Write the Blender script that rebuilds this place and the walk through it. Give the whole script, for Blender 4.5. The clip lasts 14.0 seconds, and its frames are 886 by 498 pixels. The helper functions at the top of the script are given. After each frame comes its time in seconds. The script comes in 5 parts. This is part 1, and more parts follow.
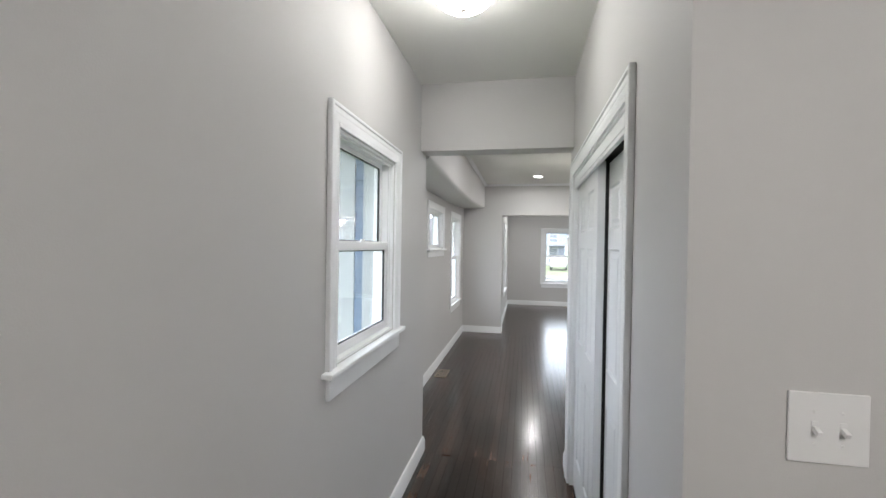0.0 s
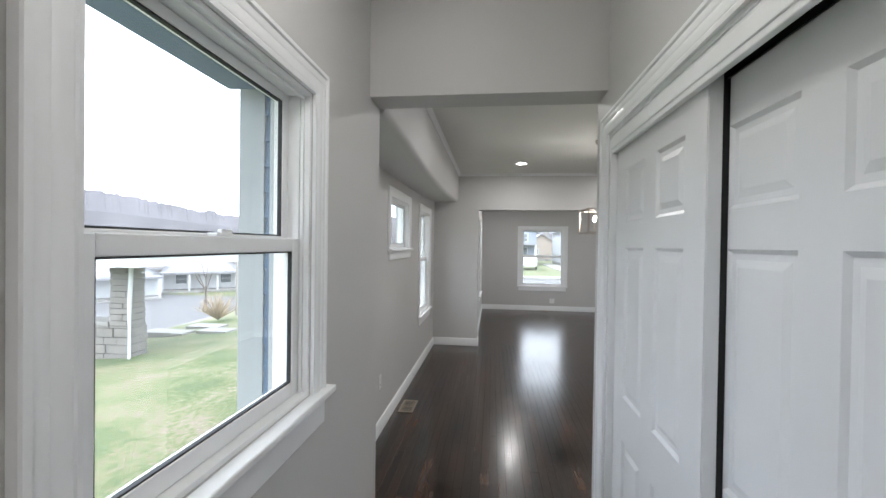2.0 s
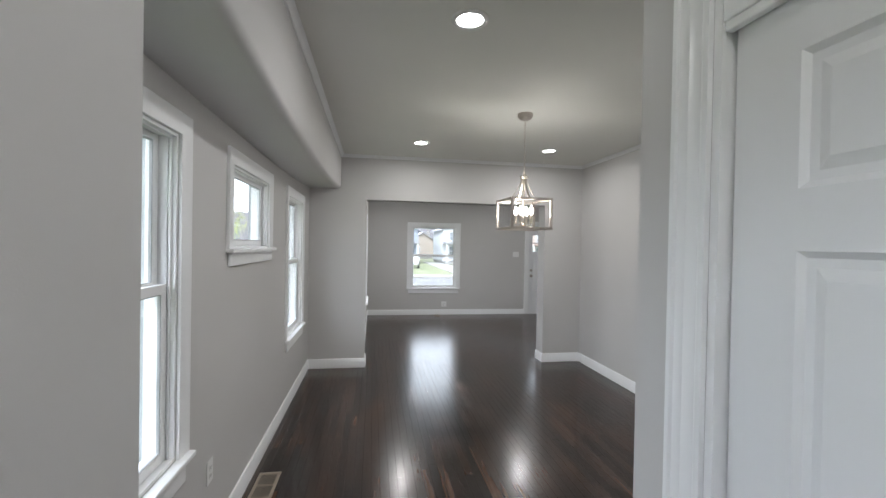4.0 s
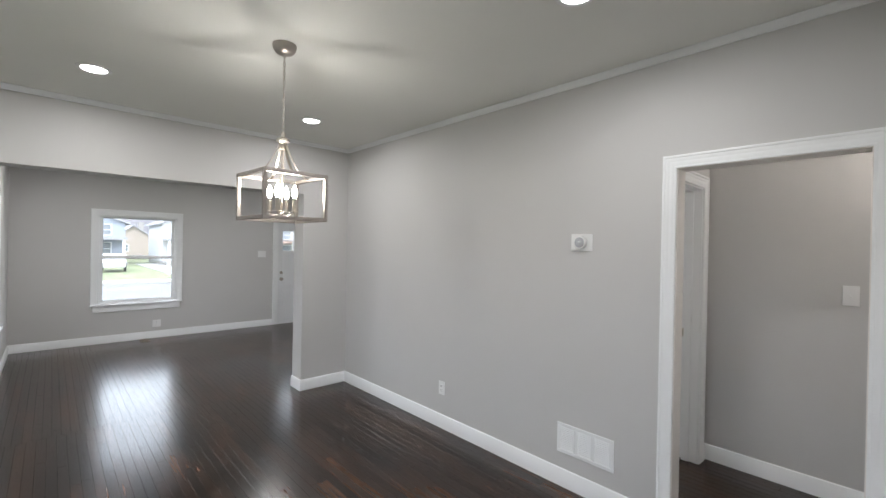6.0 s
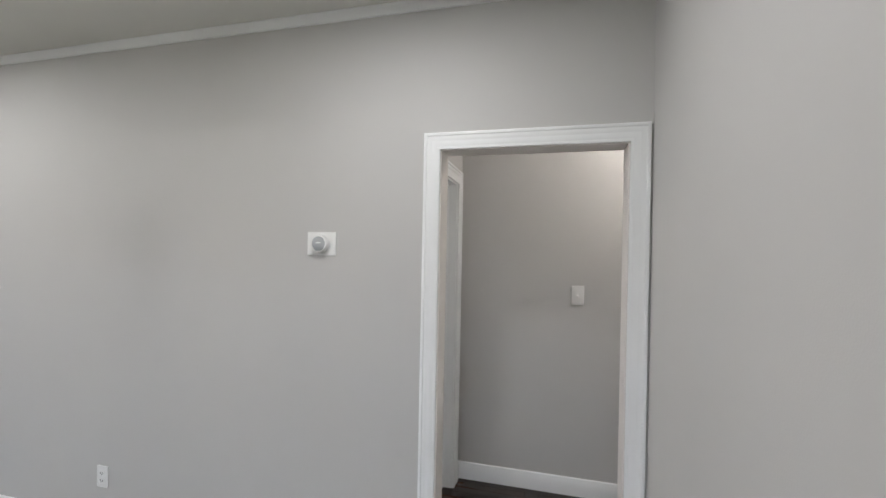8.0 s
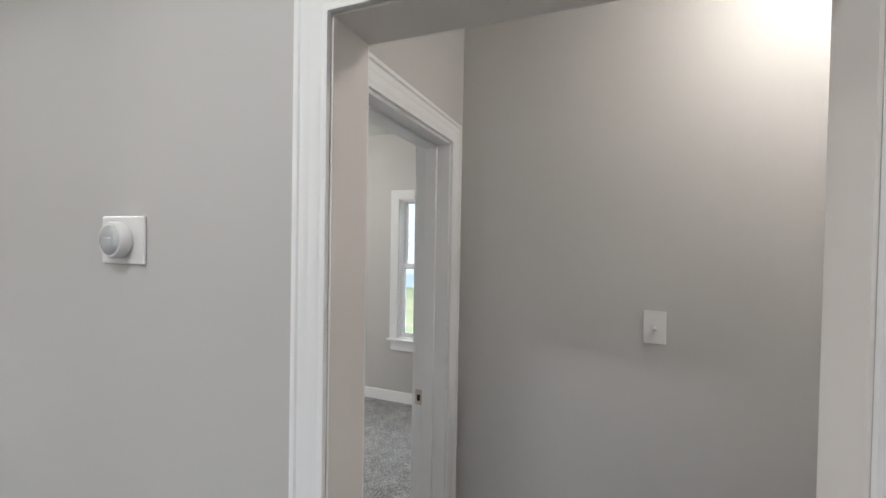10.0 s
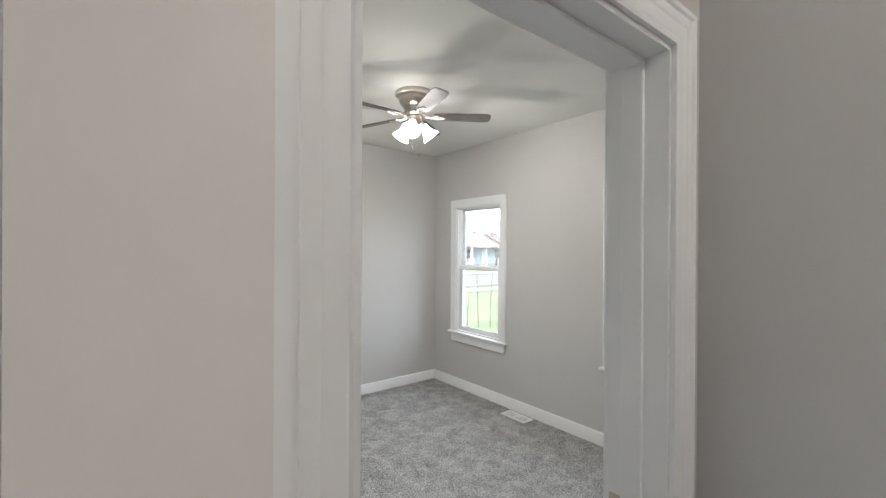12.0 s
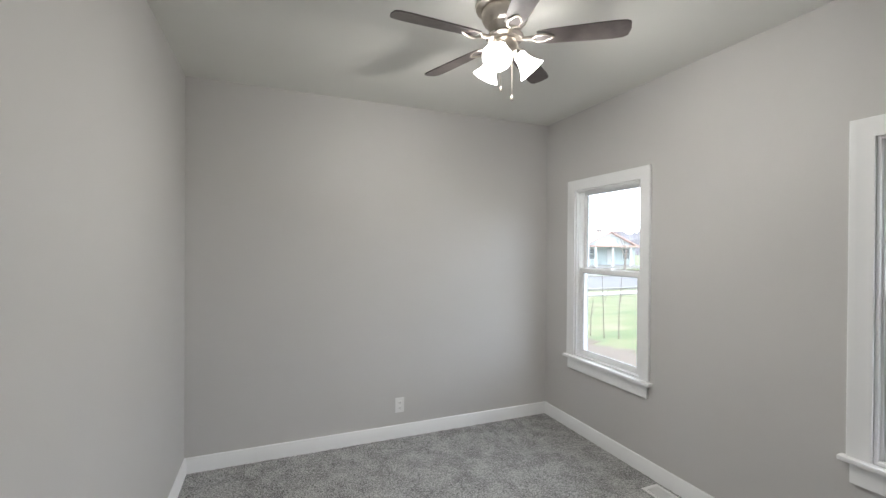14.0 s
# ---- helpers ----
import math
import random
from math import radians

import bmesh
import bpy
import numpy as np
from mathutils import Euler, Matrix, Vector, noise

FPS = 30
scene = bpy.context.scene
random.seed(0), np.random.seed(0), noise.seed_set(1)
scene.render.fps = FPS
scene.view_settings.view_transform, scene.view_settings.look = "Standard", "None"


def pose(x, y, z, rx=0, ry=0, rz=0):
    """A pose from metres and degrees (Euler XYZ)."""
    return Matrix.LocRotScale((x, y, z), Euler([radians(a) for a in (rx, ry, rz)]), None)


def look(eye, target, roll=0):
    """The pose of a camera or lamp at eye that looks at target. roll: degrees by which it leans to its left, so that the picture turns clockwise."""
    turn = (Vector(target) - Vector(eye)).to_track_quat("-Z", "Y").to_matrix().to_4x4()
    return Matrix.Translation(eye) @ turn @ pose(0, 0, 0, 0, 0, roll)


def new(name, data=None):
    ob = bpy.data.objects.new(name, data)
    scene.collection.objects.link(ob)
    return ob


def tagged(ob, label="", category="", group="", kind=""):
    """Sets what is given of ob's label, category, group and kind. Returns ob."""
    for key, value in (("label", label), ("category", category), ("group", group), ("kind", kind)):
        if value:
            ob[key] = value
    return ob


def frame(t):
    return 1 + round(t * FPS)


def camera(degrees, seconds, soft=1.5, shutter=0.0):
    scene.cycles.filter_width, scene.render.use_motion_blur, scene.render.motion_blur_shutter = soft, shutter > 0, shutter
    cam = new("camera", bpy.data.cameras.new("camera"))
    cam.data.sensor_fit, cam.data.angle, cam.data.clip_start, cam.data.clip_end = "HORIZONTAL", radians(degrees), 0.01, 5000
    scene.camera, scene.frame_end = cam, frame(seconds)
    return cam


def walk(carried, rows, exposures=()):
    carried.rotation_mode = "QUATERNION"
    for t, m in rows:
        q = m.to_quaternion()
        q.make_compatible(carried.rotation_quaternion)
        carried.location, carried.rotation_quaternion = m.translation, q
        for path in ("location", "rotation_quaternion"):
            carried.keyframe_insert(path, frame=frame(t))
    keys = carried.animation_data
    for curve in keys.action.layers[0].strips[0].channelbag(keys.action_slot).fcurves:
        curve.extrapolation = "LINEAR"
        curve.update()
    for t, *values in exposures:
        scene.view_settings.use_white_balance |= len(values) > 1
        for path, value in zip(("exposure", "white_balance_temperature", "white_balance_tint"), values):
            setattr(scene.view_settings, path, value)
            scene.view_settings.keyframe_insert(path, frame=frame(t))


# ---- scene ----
cam = camera(93.1, 14.0)
PATH = [
    (0, (1.941, 1.793, 1.565), (1.564, 3.757, 1.545), 0.9),
    (0.5, (1.934, 2.047, 1.572), (1.581, 4.015, 1.55), 1.0),
    (1, (1.915, 2.305, 1.574), (1.587, 4.277, 1.549), 1.0),
    (1.5, (1.855, 2.559, 1.567), (1.558, 4.537, 1.545), 1.1),
    (2, (1.778, 2.833, 1.558), (1.544, 4.819, 1.538), 0.8),
    (2.2, (1.751, 2.964, 1.557), (1.551, 4.953, 1.533), 0.9),
    (4.3, (1.65, 4.178, 1.557), (2.121, 6.121, 1.538), 1.1),
    (4.5, (1.669, 4.313, 1.571), (2.245, 6.228, 1.548), 1.2),
    (5, (1.705, 4.575, 1.572), (2.539, 6.393, 1.551), 1.3),
    (5.5, (1.831, 4.833, 1.563), (2.924, 6.508, 1.549), 1.3),
    (6, (1.959, 5.04, 1.567), (3.323, 6.502, 1.557), 1.1),
    (6.5, (2.102, 5.197, 1.579), (3.708, 6.389, 1.571), 1.2),
    (7, (2.3, 5.267, 1.557), (4.094, 6.152, 1.562), 1.2),
    (7.5, (2.511, 5.341, 1.584), (4.412, 5.963, 1.589), 0.9),
    (8, (2.726, 5.383, 1.602), (4.662, 5.885, 1.598), 1.1),
    (8.2, (2.805, 5.373, 1.605), (4.749, 5.846, 1.589), 1.6),
    (10.3, (3.882, 5.386, 1.627), (5.694, 6.233, 1.597), 1.2),
    (10.5, (3.884, 5.367, 1.641), (5.649, 6.307, 1.614), 1.5),
    (11, (4.103, 5.395, 1.626), (5.703, 6.594, 1.601), 1.5),
    (11.5, (4.299, 5.486, 1.602), (5.721, 6.892, 1.589), 0.3),
    (12, (4.493, 5.582, 1.584), (5.73, 7.153, 1.58), 0.3),
    (12.5, (4.695, 5.732, 1.59), (5.761, 7.424, 1.577), 0.2),
    (13, (4.886, 5.895, 1.552), (5.777, 7.686, 1.553), 0.5),
    (13.3, (4.977, 6.026, 1.564), (5.808, 7.845, 1.555), 0.3),
    (13.5, (5.039, 6.131, 1.555), (5.844, 7.962, 1.551), 0.2),
    (14, (5.192, 6.366, 1.559), (5.945, 8.219, 1.549), 0.4),
]
EXPOSURES = [(0, 1.24), (0.5, 1.26), (1, 1.22), (1.5, 1.08), (2, 0.87), (4.3, 0.93), (5, 1.04), (5.5, 1.12), (7.5, 1.10), (10.3, 1.04), (11, 1.04), (12, 1.12), (13, 1.06), (14, 0.98)]
walk(cam, [(t, look(eye, aim, roll)) for t, eye, aim, roll in PATH], EXPOSURES)

# ---- world, sun, exposure ----
world = bpy.data.worlds.new("world")
scene.world = world
world.use_nodes = True
wn = world.node_tree
sky = wn.nodes.new("ShaderNodeTexSky")
sky.sky_type = "NISHITA"
sky.sun_disc = False
sky.sun_elevation, sky.sun_rotation = radians(48), radians(200)
sky.dust_density, sky.air_density, sky.ozone_density = 6.0, 1.0, 1.0
cloud = wn.nodes.new("ShaderNodeMix")
cloud.data_type = "RGBA"
cloud.inputs["Factor"].default_value = 0.88
cloud.inputs["B"].default_value = (13.9, 15.4, 17.4, 1)
wn.links.new(sky.outputs["Color"], cloud.inputs["A"])
wn.links.new(cloud.outputs["Result"], wn.nodes["Background"].inputs["Color"])
wn.nodes["Background"].inputs["Strength"].default_value = 0.21

sun = new("sun", bpy.data.lights.new("sun", "SUN"))
sun.data.energy, sun.data.angle, sun.data.color = 0.35, radians(20), (1.0, 0.97, 0.92)
sun.matrix_world = look((0, 0, 0), (-0.25, 0.68, -0.8))
scene.view_settings.exposure = 1.0


# ---- materials ----
def material(name):
    m = bpy.data.materials.new(name)
    m.use_nodes = True
    return m, m.node_tree.nodes, m.node_tree.links, m.node_tree.nodes["Principled BSDF"]


def plain(name, color, rough=0.5, metal=0.0, vary=0.06, scale=6.0, bump=0.0, bump_scale=180.0, spec=0.5):
    m, n, l, b = material(name)
    b.inputs["Roughness"].default_value = rough
    b.inputs["Metallic"].default_value = metal
    b.inputs["Specular IOR Level"].default_value = spec
    geo = n.new("ShaderNodeNewGeometry")
    big = n.new("ShaderNodeTexNoise")
    big.inputs["Scale"].default_value, big.inputs["Detail"].default_value = scale, 5
    l.new(geo.outputs["Position"], big.inputs["Vector"])
    ramp = n.new("ShaderNodeMapRange")
    ramp.inputs["From Min"].default_value, ramp.inputs["From Max"].default_value = 0.3, 0.7
    ramp.inputs["To Min"].default_value, ramp.inputs["To Max"].default_value = 1 - vary, 1 + vary
    l.new(big.outputs["Fac"], ramp.inputs["Value"])
    mul = n.new("ShaderNodeVectorMath")
    mul.operation = "SCALE"
    mul.inputs[0].default_value = color
    l.new(ramp.outputs["Result"], mul.inputs["Scale"])
    l.new(mul.outputs["Vector"], b.inputs["Base Color"])
    if bump:
        fine = n.new("ShaderNodeTexNoise")
        fine.inputs["Scale"].default_value, fine.inputs["Detail"].default_value = bump_scale, 3
        l.new(geo.outputs["Position"], fine.inputs["Vector"])
        bp = n.new("ShaderNodeBump")
        bp.inputs["Strength"].default_value, bp.inputs["Distance"].default_value = bump, 0.002
        l.new(fine.outputs["Fac"], bp.inputs["Height"])
        l.new(bp.outputs["Normal"], b.inputs["Normal"])
    return m


def glowing(name, color, strength):
    m, n, l, b = material(name)
    b.inputs["Base Color"].default_value = (*color, 1)
    b.inputs["Emission Color"].default_value = (*color, 1)
    b.inputs["Emission Strength"].default_value = strength
    return m


def glass(name, rough=0.0, tint=(1, 1, 1), veil=0.0):
    m, n, l, b = material(name)
    n.remove(b)
    mix, tr, gl, fr = n.new("ShaderNodeMixShader"), n.new("ShaderNodeBsdfTransparent"), n.new("ShaderNodeBsdfGlossy"), n.new("ShaderNodeLayerWeight")
    tr.inputs["Color"].default_value = (*tint, 1)
    gl.inputs["Roughness"].default_value = rough
    power, lift = n.new("ShaderNodeMath"), n.new("ShaderNodeMath")
    power.operation, lift.operation = "POWER", "MULTIPLY_ADD"
    power.inputs[1].default_value, lift.inputs[1].default_value, lift.inputs[2].default_value = 5.0, 0.9, 0.035
    l.new(fr.outputs["Facing"], power.inputs[0])
    l.new(power.outputs[0], lift.inputs[0])
    l.new(lift.outputs[0], mix.inputs["Fac"])
    l.new(tr.outputs["BSDF"], mix.inputs[1])
    l.new(gl.outputs["BSDF"], mix.inputs[2])
    out = mix
    # a whitish share mixed into the glass imitates veiling glare over the view
    if veil:
        out, veil_bsdf = n.new("ShaderNodeMixShader"), n.new("ShaderNodeBsdfTranslucent")
        veil_bsdf.inputs["Color"].default_value = (0.9, 0.92, 0.93, 1)
        veil_noise, amount, geo = n.new("ShaderNodeTexNoise"), n.new("ShaderNodeMapRange"), n.new("ShaderNodeNewGeometry")
        veil_noise.inputs["Scale"].default_value, veil_noise.inputs["Detail"].default_value = 3.0, 4
        amount.inputs["To Min"].default_value, amount.inputs["To Max"].default_value = veil * 0.7, veil * 1.3
        l.new(geo.outputs["Position"], veil_noise.inputs["Vector"])
        l.new(veil_noise.outputs["Fac"], amount.inputs["Value"])
        l.new(amount.outputs["Result"], out.inputs["Fac"])
        l.new(mix.outputs["Shader"], out.inputs[1])
        l.new(veil_bsdf.outputs["BSDF"], out.inputs[2])
    l.new(out.outputs["Shader"], n["Material Output"].inputs["Surface"])
    return m


def wood_floor_material():
    m, n, l, b = material("dark_stained_oak")
    geo, info = n.new("ShaderNodeNewGeometry"), n.new("ShaderNodeObjectInfo")
    add = n.new("ShaderNodeMath")
    add.operation = "ADD"
    l.new(geo.outputs["Random Per Island"], add.inputs[0])
    l.new(info.outputs["Random"], add.inputs[1])
    frac = n.new("ShaderNodeMath")
    frac.operation = "FRACT"
    l.new(add.outputs[0], frac.inputs[0])
    shift = n.new("ShaderNodeCombineXYZ")
    l.new(frac.outputs[0], shift.inputs["Y"])
    l.new(frac.outputs[0], shift.inputs["X"])
    sc = n.new("ShaderNodeVectorMath")
    sc.operation = "SCALE"
    sc.inputs["Scale"].default_value = 37.0
    l.new(shift.outputs[0], sc.inputs[0])
    pos = n.new("ShaderNodeVectorMath")
    l.new(geo.outputs["Position"], pos.inputs[0])
    l.new(sc.outputs[0], pos.inputs[1])
    stretch = n.new("ShaderNodeVectorMath")
    stretch.operation = "MULTIPLY"
    stretch.inputs[1].default_value = (55.0, 2.2, 20.0)
    l.new(pos.outputs[0], stretch.inputs[0])
    grain = n.new("ShaderNodeTexNoise")
    grain.inputs["Scale"].default_value, grain.inputs["Detail"].default_value, grain.inputs["Distortion"].default_value = 1.0, 6, 0.3
    l.new(stretch.outputs[0], grain.inputs["Vector"])
    tone = n.new("ShaderNodeValToRGB")
    tone.color_ramp.elements[0].position, tone.color_ramp.elements[0].color = 0.0, (0.0085, 0.0052, 0.0040, 1)
    tone.color_ramp.elements[1].position, tone.color_ramp.elements[1].color = 1.0, (0.044, 0.0215, 0.0125, 1)
    e = tone.color_ramp.elements.new(0.4)
    e.color = (0.0150, 0.0085, 0.0057, 1)
    l.new(frac.outputs[0], tone.inputs["Fac"])
    gr = n.new("ShaderNodeMapRange")
    gr.inputs["From Min"].default_value, gr.inputs["From Max"].default_value = 0.3, 0.75
    gr.inputs["To Min"].default_value, gr.inputs["To Max"].default_value = 0.55, 1.6
    l.new(grain.outputs["Fac"], gr.inputs["Value"])
    mul = n.new("ShaderNodeVectorMath")
    mul.operation = "SCALE"
    l.new(tone.outputs["Color"], mul.inputs[0])
    l.new(gr.outputs["Result"], mul.inputs["Scale"])
    wear = n.new("ShaderNodeTexNoise")
    wear.inputs["Scale"].default_value, wear.inputs["Detail"].default_value = 2.2, 6
    l.new(geo.outputs["Position"], wear.inputs["Vector"])
    stain = n.new("ShaderNodeMapRange")
    stain.inputs["From Min"].default_value, stain.inputs["From Max"].default_value = 0.3, 0.7
    stain.inputs["To Min"].default_value, stain.inputs["To Max"].default_value = 0.45, 1.95
    l.new(wear.outputs["Fac"], stain.inputs["Value"])
    worn = n.new("ShaderNodeVectorMath")
    worn.operation = "SCALE"
    l.new(mul.outputs["Vector"], worn.inputs[0])
    l.new(stain.outputs["Result"], worn.inputs["Scale"])
    l.new(worn.outputs["Vector"], b.inputs["Base Color"])
    rr = n.new("ShaderNodeMapRange")
    rr.inputs["To Min"].default_value, rr.inputs["To Max"].default_value = 0.17, 0.31
    b.inputs["Coat Weight"].default_value, b.inputs["Coat Roughness"].default_value = 0.22, 0.15
    b.inputs["Specular IOR Level"].default_value = 0.32
    l.new(wear.outputs["Fac"], rr.inputs["Value"])
    l.new(rr.outputs["Result"], b.inputs["Roughness"])
    bp = n.new("ShaderNodeBump")
    bp.inputs["Strength"].default_value, bp.inputs["Distance"].default_value = 0.25, 0.001
    l.new(grain.outputs["Fac"], bp.inputs["Height"])
    l.new(bp.outputs["Normal"], b.inputs["Normal"])
    return m


def carpet_material():
    m, n, l, b = material("grey_carpet")
    b.inputs["Roughness"].default_value = 0.95
    b.inputs["Specular IOR Level"].default_value = 0.1
    geo = n.new("ShaderNodeNewGeometry")
    big, fine = n.new("ShaderNodeTexNoise"), n.new("ShaderNodeTexNoise")
    big.inputs["Scale"].default_value, big.inputs["Detail"].default_value, big.inputs["Distortion"].default_value = 8.0, 6, 0.6
    fine.inputs["Scale"].default_value, fine.inputs["Detail"].default_value = 120.0, 4
    for t in (big, fine):
        l.new(geo.outputs["Position"], t.inputs["Vector"])
    mix = n.new("ShaderNodeMath")
    mix.operation = "MULTIPLY_ADD"
    mix.inputs[1].default_value = 0.82
    l.new(fine.outputs["Fac"], mix.inputs[0])
    half = n.new("ShaderNodeMath")
    half.operation = "MULTIPLY"
    half.inputs[1].default_value = 0.23
    l.new(big.outputs["Fac"], half.inputs[0])
    l.new(half.outputs[0], mix.inputs[2])
    ramp = n.new("ShaderNodeValToRGB")
    ramp.color_ramp.elements[0].position, ramp.color_ramp.elements[0].color = 0.40, (0.12, 0.12, 0.12, 1)
    ramp.color_ramp.elements[1].position, ramp.color_ramp.elements[1].color = 0.68, (0.60, 0.60, 0.60, 1)
    l.new(mix.outputs[0], ramp.inputs["Fac"])
    l.new(ramp.outputs["Color"], b.inputs["Base Color"])
    bp = n.new("ShaderNodeBump")
    bp.inputs["Strength"].default_value, bp.inputs["Distance"].default_value = 0.9, 0.006
    l.new(fine.outputs["Fac"], bp.inputs["Height"])
    l.new(bp.outputs["Normal"], b.inputs["Normal"])
    return m


def grass_material():
    m, n, l, b = material("spring_lawn")
    b.inputs["Roughness"].default_value = 0.9
    geo = n.new("ShaderNodeNewGeometry")
    a, c = n.new("ShaderNodeTexNoise"), n.new("ShaderNodeTexNoise")
    a.inputs["Scale"].default_value, a.inputs["Detail"].default_value = 0.9, 8
    c.inputs["Scale"].default_value, c.inputs["Detail"].default_value = 14.0, 5
    for t in (a, c):
        l.new(geo.outputs["Position"], t.inputs["Vector"])
    mix = n.new("ShaderNodeMath")
    mix.operation = "MULTIPLY_ADD"
    mix.inputs[1].default_value = 0.5
    l.new(c.outputs["Fac"], mix.inputs[0])
    half = n.new("ShaderNodeMath")
    half.operation = "MULTIPLY"
    half.inputs[1].default_value = 0.6
    l.new(a.outputs["Fac"], half.inputs[0])
    l.new(half.outputs[0], mix.inputs[2])
    ramp = n.new("ShaderNodeValToRGB")
    ramp.color_ramp.elements[0].position, ramp.color_ramp.elements[0].color = 0.46, (0.062, 0.092, 0.030, 1)
    ramp.color_ramp.elements[1].position, ramp.color_ramp.elements[1].color = 0.68, (0.175, 0.145, 0.105, 1)
    for at, colour in ((0.54, (0.095, 0.120, 0.042, 1)), (0.61, (0.150, 0.145, 0.075, 1))):
        ramp.color_ramp.elements.new(at).color = colour
    l.new(mix.outputs[0], ramp.inputs["Fac"])
    l.new(ramp.outputs["Color"], b.inputs["Base Color"])
    return m


PAINT = plain("greige_wall_paint", (0.578, 0.568, 0.562), 0.6, vary=0.015, scale=1.3, bump=0.12, bump_scale=260)
CEIL = plain("flat_ceiling_paint", (0.77, 0.77, 0.735), 0.85, vary=0.02, scale=1.1, bump=0.2, bump_scale=160)
TRIM = plain("white_semigloss_trim", (0.87, 0.88, 0.89), 0.42, vary=0.015, scale=3, bump=0.04, bump_scale=60)
# paler and warmer than the walls, so the colour itself brightens the reveal
JAMB = plain("lifted_jamb_colour", (0.80, 0.765, 0.74), 0.45, vary=0.015, scale=3, bump=0.04, bump_scale=60)
DOORP = plain("white_door_paint", (0.80, 0.81, 0.825), 0.36, vary=0.02, scale=3, bump=0.05, bump_scale=120)
FACIA = plain("pale_blue_outside_trim", (0.38, 0.41, 0.42), 0.6, vary=0.04)
VINYL = plain("white_window_vinyl", (0.86, 0.87, 0.88), 0.5, vary=0.01)
PLASTIC = plain("white_switch_plastic", (0.82, 0.82, 0.82), 0.3, vary=0.01)
DARK = plain("dark_gap", (0.012, 0.012, 0.012), 0.7)
NICKEL = plain("brushed_nickel", (0.62, 0.57, 0.51), 0.3, metal=1.0, vary=0.05, scale=30)
# the same nickel again, with shade put into a darker colour
SHADED_NICKEL = plain("shaded_nickel_copy", (0.46, 0.42, 0.385), 0.36, metal=1.0, vary=0.06, scale=30)
BRASS = plain("satin_metal", (0.5, 0.45, 0.4), 0.35, metal=1.0)
BLADE = plain("walnut_blade", (0.095, 0.080, 0.077), 0.42, vary=0.2, scale=25)
REGISTER = plain("tan_register_metal", (0.30, 0.25, 0.20), 0.45, vary=0.05)
RUBBER = plain("black_gasket", (0.02, 0.022, 0.025), 0.6)
GASKET = plain("pale_grey_gasket", (0.42, 0.43, 0.44), 0.6)
OAK = wood_floor_material()
CARPET = carpet_material()
GRASS = grass_material()
# the panes carry a painted glare veil that washes out the outdoors
PANE = glass("veiled_window_glass", veil=0.018)
CLEAR = glass("clear_bulb_glass")
GLOBE = glowing("lit_frosted_glass", (1.0, 0.985, 0.96), 14.0)
# glow of the added, unseen fill dome behind the start
GLOBE_FILL = glowing("unseen_fill_glass", (1.0, 0.97, 0.94), 54.0)
GLOBE_DIM = glowing("lit_dim_frosted_glass", (1.0, 0.935, 0.87), 16.5)
SHADE = glowing("lit_fan_shade", (1.0, 0.97, 0.93), 7.5)
LENS = glowing("lit_can_lens", (1.0, 0.99, 0.97), 12.0)
# glow for the blob that imitates the bloom of a lit bulb
BULB_GLOW = glowing("lit_bulb_glow", (1.0, 0.93, 0.82), 22.0)


# ---- mesh tools ----
def finish(name, bm, mat, parent=None, label="", smooth=False):
    bmesh.ops.recalc_face_normals(bm, faces=bm.faces)
    me = bpy.data.meshes.new(name)
    bm.to_mesh(me)
    bm.free()
    me.materials.append(mat)
    if smooth:
        me.shade_smooth()
        me.set_sharp_from_angle(angle=radians(35))
    ob = new(name, me)
    if parent:
        ob.parent = parent
    return tagged(ob, label)


def part(name, bm, mat, parent, label="", smooth=False):
    return finish(name, bm, mat, parent, label, smooth)


def empty(name, m, label="", category="", group="", kind=""):
    ob = new(name)
    ob.matrix_world = m
    ob.empty_display_size = 0.1
    return tagged(ob, label, category, group, kind)


def box(bm, x0, x1, y0, y1, z0, z1, bevel=0.0, seg=2):
    made = bmesh.ops.create_cube(bm, size=1)["verts"]
    for v in made:
        v.co = Vector((x0 + (v.co.x + 0.5) * (x1 - x0), y0 + (v.co.y + 0.5) * (y1 - y0), z0 + (v.co.z + 0.5) * (z1 - z0)))
    if bevel:
        bmesh.ops.bevel(bm, geom=list({e for v in made for e in v.link_edges}), offset=bevel, segments=seg, affect="EDGES", profile=0.5)
    return bm


def boxes(*args, bevel=0.0):
    bm = bmesh.new()
    for a in args:
        box(bm, *a, bevel=bevel)
    return bm


def lathe(bm, profile, n=32, m=None):
    """profile: (radius, z) pairs."""
    rings = []
    for r, z in profile:
        rings.append([bm.verts.new((m or Matrix()) @ Vector((r * math.cos(2 * math.pi * i / n), r * math.sin(2 * math.pi * i / n), z))) for i in range(n)])
    for a, b in zip(rings, rings[1:]):
        for i in range(n):
            bm.faces.new((a[i], a[(i + 1) % n], b[(i + 1) % n], b[i]))
    if min(profile[0][0], profile[-1][0]) > 0.0011:
        for i in range(n):
            bm.faces.new((rings[-1][i], rings[-1][(i + 1) % n], rings[0][(i + 1) % n], rings[0][i]))
    else:
        for ring in (rings[0], rings[-1]):
            bm.faces.new(ring)
    return bm


